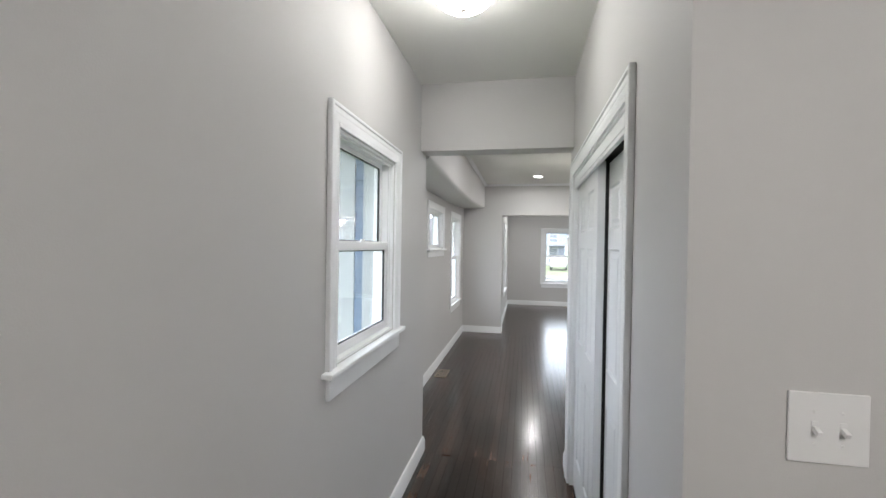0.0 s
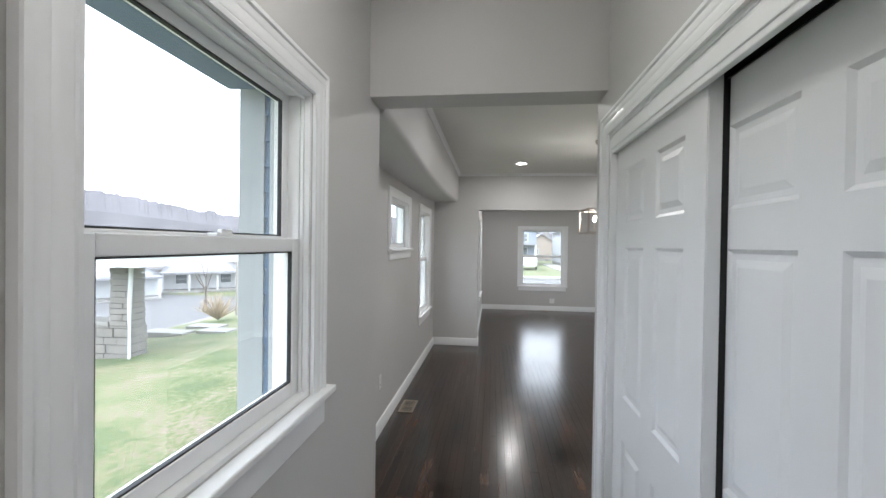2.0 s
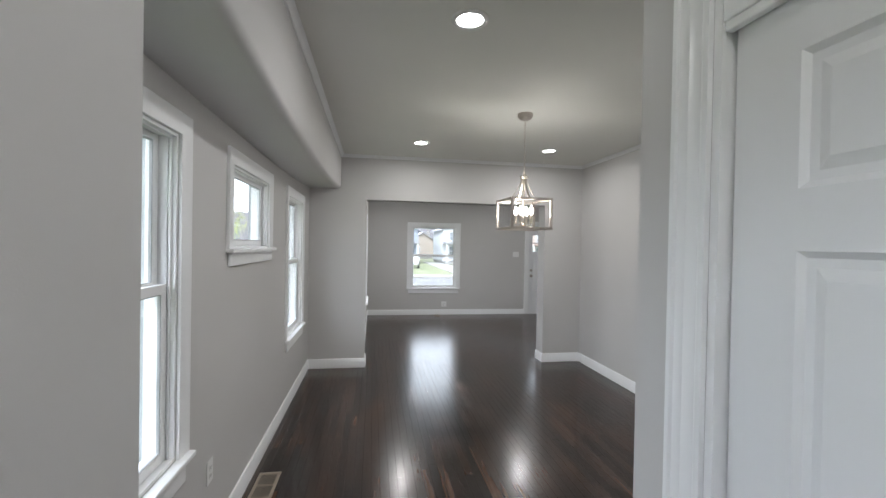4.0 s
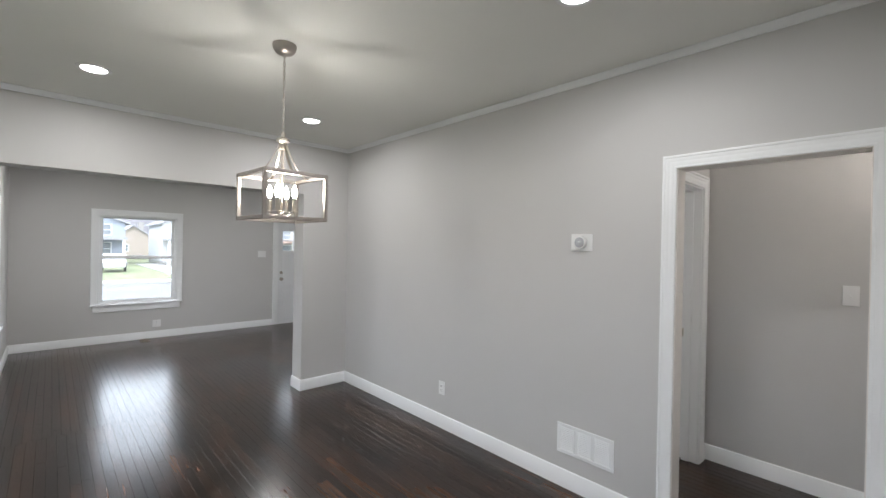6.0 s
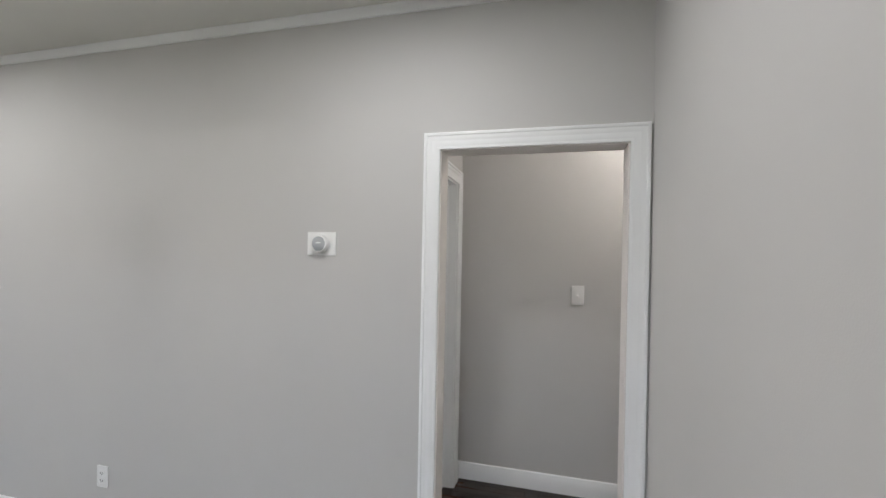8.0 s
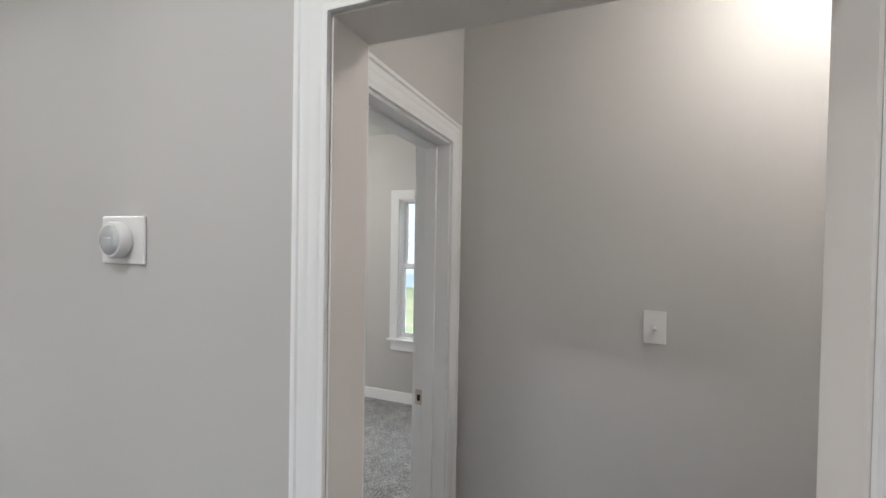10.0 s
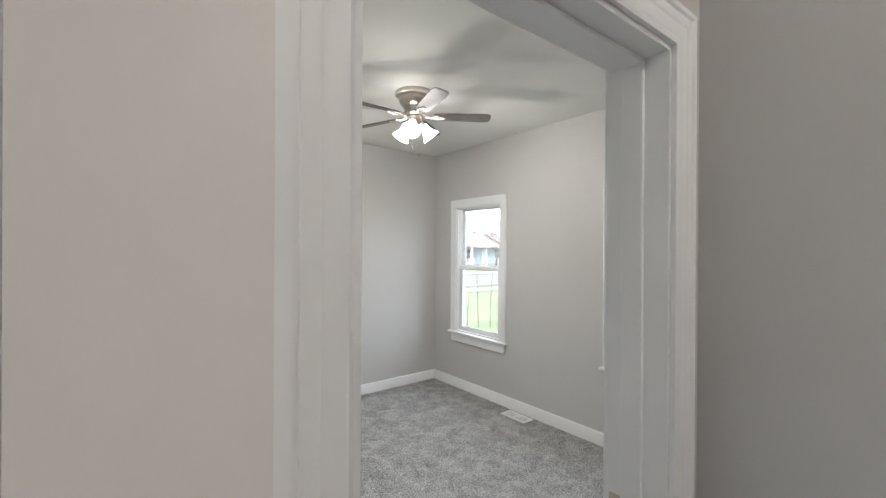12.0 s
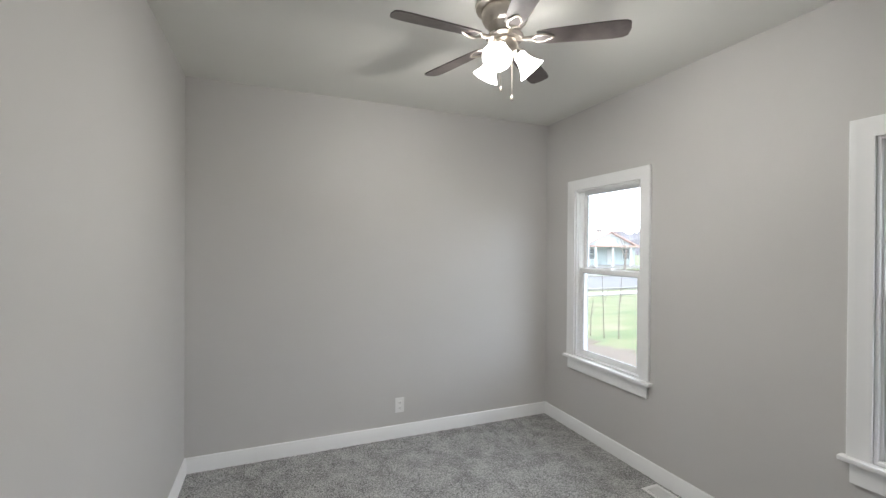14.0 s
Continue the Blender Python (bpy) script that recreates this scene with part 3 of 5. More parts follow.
part("jamb", boxes((0, jt, -0.0, 0.145, 0, BDH), (BDW - jt, BDW, 0.0, 0.145, 0, BDH), (jt, BDW - jt, 0, 0.145, BDH - jt, BDH),
                   (jt, jt + 0.011, 0.055, 0.105, 0, BDH - jt), (BDW - jt - 0.011, BDW - jt, 0.055, 0.105, 0, BDH - jt), (jt, BDW - jt, 0.055, 0.105, BDH - jt - 0.011, BDH - jt), bevel=0.002), TRIM, bd)
strike = part("strike_plate", boxes((BDW - jt - 0.0015, BDW - jt - 0.0005, 0.108, 0.138, 0.925, 0.99)), NICKEL, bd, "satin nickel strike plate")
part("latch_hole", boxes((BDW - jt - 0.003, BDW - jt - 0.0015, 0.116, 0.130, 0.942, 0.968)), DARK, strike)
leaf = part("door_leaf", six_panel(BDW - 2 * jt - 0.005, 2.005), DOORP, bd, "white six-panel door leaf standing wide open")
leaf.matrix_basis = pose(jt + 0.006, 0.150, 0.016, 0, 0, 87.6)
for z in (0.22, 1.0, 1.78):
    h = part("hinge", tube(bmesh.new(), [(jt + 0.004, 0.151, z - 0.045), (jt + 0.004, 0.151, z + 0.045)], 0.006), NICKEL, bd, "nickel door hinge", smooth=True)
knob = lathe(bmesh.new(), [(0.001, 0), (0.032, 0), (0.032, 0.006), (0.012, 0.010), (0.011, 0.03), (0.024, 0.038), (0.027, 0.052), (0.020, 0.062), (0.001, 0.064)], 24)
k1 = part("knob", knob, NICKEL, leaf, "round satin nickel knob", smooth=True)
k1.matrix_basis = pose(BDW - 2 * jt - 0.005 - 0.065, -0.0, 0.95, 90, 0, 0)

# front door
fd = empty("door_4", pose(5.175, LN, 0), "white front door with four small lites and nickel hardware", "door", kind="structure")
casing(fd, 0, 0.915, 0.0, 2.04)
part("jamb", boxes((0, 0.02, 0.0, 0.12, 0, 2.04), (0.895, 0.915, 0, 0.12, 0, 2.04), (0.02, 0.895, 0, 0.12, 2.02, 2.04), (0.02, 0.895, 0.0, 0.12, 0.0, 0.014)), TRIM, fd)
fl = empty("door_leaf", pose(0.022, 0.03, 0.016), "white panelled front door leaf")
fl.parent = fd
lw = 0.871
lites = [(lw / 2 + a * 0.235 - 0.108, lw / 2 + a * 0.235 + 0.108) for a in (-1.0, 0.0, 1.0)]


def lite_hole(x, z):
    return 1.42 < z < 1.80 and any(a < x < b for a, b in lites)


xs = sorted({0, lw, *[v for c in lites for v in c]})
part("slab", grid_solid(xs, [0, 1.42, 1.80, 2.0], lite_hole, 0, 0.044, "x"), DOORP, fl)
part("panel", boxes(*[(x0, x0 + 0.30, -0.008, 0.001, z0, z1) for x0 in (0.10, 0.47) for z0, z1 in ((0.20, 0.62), (0.74, 1.28))], bevel=0.006), DOORP, fl)
part("shelf_moulding", boxes((0.08, lw - 0.08, -0.018, 0.001, 1.35, 1.385), bevel=0.004), DOORP, fl)
for a, b in lites:
    p = part("pane", boxes((a - 0.003, b + 0.003, 0.02, 0.024, 1.417, 1.803)), PANE, fl, "clear door lite")
    p.visible_shadow = False
    part("muntin", boxes((a, b, 0.008, 0.036, 1.60, 1.622)), DOORP, fl)
for z, r in ((0.875, 0.027), (1.0, 0.024)):
    kk = lathe(bmesh.new(), [(0.001, 0), (r + 0.006, 0), (r + 0.006, 0.006), (0.013, 0.012), (0.012, 0.03), (r - 0.002, 0.038), (r, 0.052), (0.018, 0.06), (0.001, 0.062)] if z < 0.9 else [(0.001, 0), (r + 0.006, 0), (r + 0.006, 0.012), (r, 0.02), (0.001, 0.022)], 24)
    kb = part("knob" if z < 0.9 else "deadbolt", kk, SHADED_NICKEL, fl, smooth=True)
    kb.matrix_basis = pose(0.07, -0.0005, z - 0.016, 90, 0, 0)


# ---- wall plates, registers, thermostat ----
def plate(name, m, w, h, label, category, kind="outlet"):
    e = empty(name, m, label, category)
    bm = boxes((-w / 2, w / 2, -0.006, -0.0005, -h / 2, h / 2), bevel=0.002)
    part("cover_plate", bm, PLASTIC, e)
    if kind == "outlet":
        for z in (-0.02, 0.02):
            o = part("socket", boxes((-0.017, 0.017, -0.008, -0.0062, z - 0.014, z + 0.014), bevel=0.003), PLASTIC, e)
            part("slot", boxes((-0.008, -0.006, -0.0086, -0.0081, z - 0.004, z + 0.006), (0.006, 0.008, -0.0086, -0.0081, z - 0.004, z + 0.006), (-0.002, 0.002, -0.0086, -0.0081, z - 0.010, z - 0.006)), DARK, o)
    else:
        n = int(kind)
        for i in range(n):
            x = (i - (n - 1) / 2) * 0.046
            part("bezel", boxes((x - 0.006, x + 0.006, -0.0075, -0.0062, -0.013, 0.013), bevel=0.001), PLASTIC, e)
            t = part("toggle", boxes((-0.0045, 0.0045, -0.016, 0.0, -0.005, 0.005), bevel=0.0015), PLASTIC, e)
            t.matrix_basis = pose(x, -0.0062, 0.0, 25, 0, 0)
            for z in (-0.03, 0.03):
                s = part("screw", lathe(bmesh.new(), [(0.003, 0), (0.003, 0.001), (0.001, 0.0014)], 12), PLASTIC, e)
                s.matrix_basis = pose(x, -0.0062, z, 90, 0, 0)
    return e


plate("light_switch", pose(2.505, 2.70, 1.233, 0, 0, 0), 0.133, 0.133, "oversized white double switch plate on the hall wall", "light switch", "2")
plate("light_switch", east(VE, 5.213) @ pose(0, 0, 1.31), 0.078, 0.125, "white single toggle switch on the inner hall wall", "light switch", "1")
plate("light_switch", pose(4.88, LN, 1.365), 0.145, 0.12, "white double switch plate beside the front door", "light switch", "2")
plate("wall_outlet", pose(6.155, BN, 0.272), 0.075, 0.118, "white duplex outlet on the bedroom wall", "outlet")
plate("wall_outlet", east(DE, 7.695) @ pose(0, 0, 0.342), 0.072, 0.115, "white duplex outlet on the long dining wall", "outlet")
plate("wall_outlet", pose(3.225, LN, 0.235), 0.115, 0.115, "white double outlet under the front window", "outlet")
plate("wall_outlet", west(DW, 6.20) @ pose(0, 0, 0.42), 0.072, 0.115, "white duplex outlet low on the window wall", "outlet")


def floor_register(m, l, w, mat, label):
    e = empty("floor_register", m, label, "floor vent")
    part("rim", boxes((-w / 2, w / 2, -l / 2, -l / 2 + 0.022, 0, 0.006), (-w / 2, w / 2, l / 2 - 0.022, l / 2, 0, 0.006), (-w / 2, -w / 2 + 0.02, -l / 2 + 0.022, l / 2 - 0.022, 0, 0.006), (w / 2 - 0.02, w / 2, -l / 2 + 0.022, l / 2 - 0.022, 0, 0.006), (-w / 2 + 0.02, w / 2 - 0.02, -0.006, 0.006, 0, 0.006), bevel=0.0015), mat, e)
    # flat dark sheet in place of the shaded hollow below the slats
    part("duct_shade", boxes((-w / 2 + 0.019, w / 2 - 0.019, -l / 2 + 0.021, l / 2 - 0.021, 0.0005, 0.0015)), DARK, e, "dark sheet standing for the shaded hollow under the slats")
    n = 12
    step = (w - 0.046) / n
    for i in range(n):
        x = -w / 2 + 0.023 + step * (i + 0.5)
        for a, b in ((-l / 2 + 0.022, -0.006), (0.006, l / 2 - 0.022)):
            part("slat", boxes((x - step * 0.18, x + step * 0.18, a, b, 0.002, 0.0055)), mat, e)
    return e


floor_register(pose(0.995, 6.79, 0.0005), 0.30, 0.14, REGISTER, "tan metal floor register in the dark boards")
floor_register(pose(7.462, 8.23, 0.012), 0.29, 0.135, PLASTIC, "white metal floor register in the grey carpet")
floor_register(pose(3.05, 13.10, 0.0005), 0.30, 0.12, REGISTER, "brown metal floor register below the front window")

grille = empty("return_grille", east(DE, 6.36) @ pose(0, 0, 0.318), "white stamped return air grille just above the baseboard", "vent")
GW, GH = 0.385, 0.195
part("frame", boxes((-GW / 2, GW / 2, -0.008, -0.0005, GH / 2 - 0.022, GH / 2), (-GW / 2, GW / 2, -0.008, -0.0005, -GH / 2, -GH / 2 + 0.022),
                    (-GW / 2, -GW / 2 + 0.022, -0.008, -0.0005, -GH / 2 + 0.022, GH / 2 - 0.022), (GW / 2 - 0.022, GW / 2, -0.008, -0.0005, -GH / 2 + 0.022, GH / 2 - 0.022),
                    (-GW / 6 - 0.008, -GW / 6 + 0.008, -0.007, -0.0005, -GH / 2 + 0.022, GH / 2 - 0.022), (GW / 6 - 0.008, GW / 6 + 0.008, -0.007, -0.0005, -GH / 2 + 0.022, GH / 2 - 0.022), bevel=0.002), TRIM, grille)
part("backing", boxes((-GW / 2 + 0.02, GW / 2 - 0.02, -0.0018, -0.0008, -GH / 2 + 0.02, GH / 2 - 0.02)), TRIM, grille)
for c in (-1, 0, 1):
    x = c * GW / 3 * 0.93
    for i in range(13):
        z = -GH / 2 + 0.028 + i * (GH - 0.056) / 12
        s = part("slat", boxes((x - 0.045, x + 0.045, -0.0035, 0.0035, -0.0022, 0.0022)), TRIM, grille)
        s.matrix_basis = pose(0, -0.0055, z, 40, 0, 0)

thermo = empty("thermostat", east(DE, 6.405) @ pose(0, 0, 1.612), "round white thermostat on a white square wall plate", "thermostat")
part("wall_plate", boxes((-0.073, 0.073, -0.007, -0.0005, -0.054, 0.054), bevel=0.003), PLASTIC, thermo)
th = part("dial", lathe(bmesh.new(), [(0.001, 0), (0.036, 0), (0.036, 0.004), (0.041, 0.006), (0.041, 0.021), (0.038, 0.026), (0.033, 0.027), (0.001, 0.0275)], 40), PLASTIC, thermo, smooth=True)
th.matrix_basis = pose(0, -0.007, 0.0, 90, 0, 0)
cv = part("cover_glass", lathe(bmesh.new(), [(0.001, 0), (0.033, 0), (0.030, 0.002), (0.001, 0.003)], 40), plain("silver_cover", (0.55, 0.57, 0.60), 0.15, metal=0.4, vary=0.0), thermo, "shiny silver-grey cover disc", smooth=True)
cv.matrix_basis = pose(0, -0.0346, 0.0, 90, 0, 0)
part("temperature_mark", boxes((-0.012, 0.012, -0.0382, -0.0378, 0.002, 0.006)), PLASTIC, thermo)


# ---- lamps ----
def can_light(x, y, power=4.6):
    e = empty("recessed_light", pose(x, y, CD), "white recessed ceiling light with a lit lens", "ceiling light", group="recessed lights in the dining ceiling")
    part("trim_ring", lathe(bmesh.new(), [(0.066, -0.0005), (0.093, -0.0005), (0.093, -0.004), (0.086, -0.008), (0.072, -0.009), (0.066, -0.006)], 40), PLASTIC, e, smooth=True)
    part("lens", lathe(bmesh.new(), [(0.001, -0.004), (0.067, -0.004), (0.067, -0.001), (0.001, -0.001)], 40), LENS, e, "glowing frosted lens")
    lamp = new("can_lamp", bpy.data.lights.new("can_lamp", "AREA"))
    lamp.data.shape, lamp.data.size, lamp.data.energy, lamp.data.color = "DISK", 0.12, power, (1.0, 0.992, 0.985)
    lamp.location = (x, y, CD - 0.011)


for x, y in ((2.145, 8.53), (3.625, 8.56), (3.59, 5.98), (2.10, 6.0)):
    can_light(x, y)

dome = empty("ceiling_dome_light", pose(1.668, 3.605, CH), "flush frosted glass dome light with a nickel finial", "ceiling light")
part("pan", lathe(bmesh.new(), [(0.001, -0.001), (0.15, -0.001), (0.155, -0.02), (0.145, -0.03), (0.001, -0.03)], 48), NICKEL, dome, smooth=True)
part("dome_glass", lathe(bmesh.new(), [(0.134, -0.030), (0.137, -0.036), (0.130, -0.058), (0.110, -0.082), (0.082, -0.101), (0.05, -0.112), (0.022, -0.117), (0.001, -0.118)], 48), GLOBE, dome, "lit frosted glass dome", smooth=True)
part("finial", lathe(bmesh.new(), [(0.001, -0.115), (0.012, -0.116), (0.014, -0.120), (0.006, -0.124), (0.006, -0.130), (0.003, -0.135), (0.001, -0.136)], 24), SHADED_NICKEL, dome, smooth=True)

PX, PY = 2.885, 7.34
pend = empty("lantern_pendant", pose(PX, PY, CD, 0, 0, 3), "square brushed nickel lantern pendant with four lit candle bulbs", "chandelier")
part("canopy", lathe(bmesh.new(), [(0.001, -0.001), (0.063, -0.001), (0.064, -0.008), (0.060, -0.026), (0.048, -0.044), (0.030, -0.053), (0.010, -0.057), (0.001, -0.058)], 36), SHADED_NICKEL, pend, smooth=True)
z = -0.046
CHT, CONE = -0.485, -0.525
nl = 18
for i in range(nl):
    zc = z - (i + 0.5) * (-CHT + z) / nl
    bm = bmesh.new()
    ring = []
    pts = [(0.006 * math.cos(a), 0, 0.0155 * math.sin(a)) for a in [k * 2 * math.pi / 12 for k in range(13)]]
    tube(bm, pts, 0.0016, 6)
    ln = part("chain_link", bm, NICKEL, pend, smooth=True)
    ln.matrix_basis = pose(0, 0, zc, 0, 0, 90 * (i % 2))
part("cord", tube(bmesh.new(), [(0.002, 0.002, -0.04), (0.003, -0.002, -0.25), (0.001, 0.002, CHT)], 0.0016, 6), PLASTIC, pend, smooth=True)
part("hub", lathe(bmesh.new(), [(0.001, CHT + 0.01), (0.010, CHT + 0.005), (0.012, CONE + 0.02), (0.036, CONE + 0.004), (0.036, CONE - 0.008), (0.022, CONE - 0.016), (0.020, CONE - 0.05), (0.001, CONE - 0.05)], 32), NICKEL, pend, smooth=True)
TOPZ, BOTZ, HS, B = -0.722, -0.958, 0.168, 0.010
for k in range(4):
    bm = bmesh.new()
    prev = None
    n = 12
    pr = []
    for i in range(n + 1):
        t = i / n
        r = 0.018 + (HS - 0.018) * t
        zz = CONE - 0.014 + (TOPZ - CONE + 0.014) * (1 - (1 - t) ** 2.1)
        pr.append((r, zz))
    for i in range(n + 1):
        r, zz = pr[i]
        wdt = 0.0075
        pr[i] = [bm.verts.new((r, -wdt, zz)), bm.verts.new((r, wdt, zz)), bm.verts.new((r, wdt, zz - 0.004)), bm.verts.new((r, -wdt, zz - 0.004))]
    for a, b in zip(pr, pr[1:]):
        for j in range(4):
            bm.faces.new((a[j], a[(j + 1) % 4], b[(j + 1) % 4], b[j]))
    bm.faces.new(pr[0])
    bm.faces.new(pr[-1])
    arm = part("arm", bm, NICKEL, pend, "curved flat nickel arm", smooth=True)
    arm.matrix_basis = pose(0, 0, 0, 0, 0, 90 * k)
for nm, zc in (("top_frame", TOPZ), ("bottom_frame", BOTZ)):
    part(nm, boxes((-HS - B, HS + B, -HS - B, -HS + B, zc - B, zc + B), (-HS - B, HS + B, HS - B, HS + B, zc - B, zc + B),
                   (-HS - B, -HS + B, -HS + B, HS - B, zc - B, zc + B), (HS - B, HS + B, -HS + B, HS - B, zc - B, zc + B), bevel=0.0015), SHADED_NICKEL, pend)
for sx in (-1, 1):
    for sy in (-1, 1):
        part("post", boxes((sx * HS - B * 0.9, sx * HS + B * 0.9, sy * HS - B * 0.9, sy * HS + B * 0.9, BOTZ + B, TOPZ - B)), SHADED_NICKEL, pend)
part("stem", tube(bmesh.new(), [(0, 0, CONE - 0.05), (0, 0, BOTZ + 0.035)], 0.008), NICKEL, pend, smooth=True)
part("bottom_hub", lathe(bmesh.new(), [(0.001, BOTZ + 0.05), (0.018, BOTZ + 0.045), (0.022, BOTZ + 0.03), (0.010, BOTZ + 0.02), (0.006, BOTZ + 0.005), (0.001, BOTZ)], 24), NICKEL, pend, smooth=True)
bulb_prof = [(0.001, 0), (0.010, 0.0), (0.013, 0.012), (0.0175, 0.032), (0.0165, 0.050), (0.009, 0.078), (0.003, 0.098), (0.001, 0.100)]
for k in range(4):
    a = radians(45 + 90 * k)
    cx, cy = 0.068 * math.cos(a), 0.068 * math.sin(a)
    part("branch", tube(bmesh.new(), [(0, 0, BOTZ + 0.032), (cx * 0.5, cy * 0.5, BOTZ + 0.022), (cx * 0.9, cy * 0.9, BOTZ + 0.028), (cx, cy, BOTZ + 0.045)], 0.004, 8), NICKEL, pend, smooth=True)
    c = part("candle", lathe(bmesh.new(), [(0.001, 0.0), (0.020, 0.0), (0.020, 0.004), (0.0125, 0.006), (0.0125, 0.062), (0.001, 0.062)], 20), NICKEL, pend, smooth=True)
    c.location = (cx, cy, BOTZ + 0.043)
    bl = part("bulb", lathe(bmesh.new(), bulb_prof, 20), CLEAR, pend, "clear glass candle bulb", smooth=True)
    bl.location = (cx, cy, BOTZ + 0.105)
    bl.visible_shadow = False
    # bulb-sized glowing body that shapes the bloom, wider than any wire
    fm = part("glow_core", lathe(bmesh.new(), [(0.001, 0.012), (0.009, 0.016), (0.0145, 0.034), (0.013, 0.052), (0.006, 0.074), (0.001, 0.082)], 14), BULB_GLOW, bl, smooth=True)
    lamp = new("candle_lamp", bpy.data.lights.new("candle_lamp", "POINT"))
    lamp.data.energy, lamp.data.shadow_soft_size, lamp.data.color = 2.5, 0.008, (1.0, 0.97, 0.92)
    lamp.location = pose(PX, PY, CD, 0, 0, 3) @ Vector((cx, cy, BOTZ + 0.182))

# ceiling fan
FX, FY = 6.199, 8.09
FZ = 1.0
fan = empty("ceiling_fan", pose(FX, FY, CB), "flush nickel ceiling fan with five dark blades and three lit shades", "ceiling fan")
part("housing", lathe(bmesh.new(), [(r, zz * FZ) for r, zz in [(0.001, -0.001), (0.135, -0.001), (0.138, -0.010), (0.136, -0.026), (0.120, -0.031), (0.107, -0.034), (0.111, -0.044), (0.109, -0.068), (0.099, -0.090), (0.082, -0.104), (0.080, -0.114), (0.064, -0.132), (0.060, -0.150), (0.001, -0.152)]], 56), NICKEL, fan, smooth=True)
part("flywheel", lathe(bmesh.new(), [(r, zz * FZ) for r, zz in [(0.001, -0.150), (0.085, -0.152), (0.088, -0.160), (0.078, -0.172), (0.001, -0.174)]], 48), SHADED_NICKEL, fan, smooth=True)
part("light_kit", lathe(bmesh.new(), [(r, zz * FZ) for r, zz in [(0.001, -0.172), (0.052, -0.174), (0.058, -0.19), (0.058, -0.225), (0.045, -0.245), (0.015, -0.255), (0.001, -0.256)]], 40), NICKEL, fan, smooth=True)
BA0 = 37.5
for k in range(5):
    ang = BA0 + 72 * k
    bm = bmesh.new()
    outline = [(0.0, 0.038), (0.05, 0.045), (0.20, 0.052), (0.34, 0.056), (0.385, 0.052), (0.403, 0.040), (0.410, 0.0)]
    full = outline + [(x, -y) for x, y in outline[-2::-1]]
    up = [bm.verts.new((x, y, 0.003)) for x, y in full]
    dn = [bm.verts.new((x, y, -0.003)) for x, y in full]
    bm.faces.new(up)
    bm.faces.new(dn)
    for i in range(len(full)):
        j = (i + 1) % len(full)
        bm.faces.new((up[i], up[j], dn[j], dn[i]))
    b = part("blade", bm, BLADE, fan, "dark walnut fan blade")
    b.matrix_basis = pose(0, 0, -0.168, 0, 0, ang) @ pose(0.145, 0, 0, -12, 0, 0)
    bm = bmesh.new()
    tube(bm, [(0.07, 0, -0.163), (0.105, 0, -0.170), (0.14, 0, -0.172)], [0.011, 0.009, 0.012], 10)
    for s in (-1, 1):
        tube(bm, [(0.135, 0, -0.174), (0.155, s * 0.026, -0.174), (0.19, s * 0.030, -0.1735), (0.225, s * 0.012, -0.173), (0.235, 0, -0.173)], 0.005, 8)
    br = part("blade_iron", bm, NICKEL, fan, "looped nickel blade bracket", smooth=True)
    br.matrix_basis = pose(-0.012 * math.cos(radians(ang)), -0.012 * math.sin(radians(ang)), 0, 0, 0, ang)
shade_prof = [(0.020, 0.0), (0.027, -0.006), (0.030, -0.030), (0.040, -0.062), (0.058, -0.092), (0.066, -0.102), (0.063, -0.102), (0.054, -0.090), (0.036, -0.060), (0.026, -0.028), (0.018, -0.004)]
for k in range(3):
    ang = 345 + 120 * k
    m = pose(0, 0, 0, 0, 0, ang) @ pose(0.056, 0, -0.218, 0, -42, 0)
    sk = part("socket_arm", lathe(bmesh.new(), [(0.001, 0.02), (0.020, 0.015), (0.022, -0.020), (0.001, -0.022)], 20), NICKEL, fan, smooth=True)
    sk.matrix_basis = m
    sh = part("shade", lathe(bmesh.new(), shade_prof, 32), SHADE, fan, "lit frosted bell glass shade", smooth=True)
    sh.matrix_basis = m @ pose(0, 0, -0.014)
    lamp = new("shade_lamp", bpy.data.lights.new("shade_lamp", "AREA"))
    lamp.data.shape, lamp.data.size, lamp.data.energy, lamp.data.color = "DISK", 0.10, 4.4, (1.0, 0.965, 0.90)
    lamp.matrix_world = pose(FX, FY, CB) @ m @ pose(0, 0, -0.112)
for x, y, l in ((0.022, -0.03, 0.17), (-0.03, -0.015, 0.13)):
    ch = part("pull_chain", tube(bmesh.new(), [(x, y, -0.245), (x, y, -0.262 - l)], 0.0016, 6), BRASS, fan, "fine beaded pull chain")
    fb = part("fob", lathe(bmesh.new(), [(0.001, 0), (0.004, -0.002), (0.008, -0.014), (0.006, -0.024), (0.001, -0.026)], 14), BRASS, ch, smooth=True)
    fb.location = (x, y, -0.262 - l)

# inner hall lamp
vl = empty("ceiling_dome_light", pose(5.18, 4.72, CH), "flush frosted glass dome light in the inner hall", "ceiling light")
part("pan", lathe(bmesh.new(), [(0.001, -0.001), (0.14, -0.001), (0.145, -0.02), (0.13, -0.03), (0.001, -0.03)], 40), NICKEL, vl, smooth=True)
part("dome_glass", lathe(bmesh.new(), [(0.145, -0.028), (0.148, -0.034), (0.13, -0.068), (0.09, -0.098), (0.001, -0.115)], 40), GLOBE_DIM, vl, "lit frosted glass dome", smooth=True)

# added fill lights, out of view: a dome behind the start, cans in the front room
el = empty("ceiling_dome_light", pose(2.7, 0.7, CH), "unseen dome light added behind the start to fill the hall", "ceiling light")
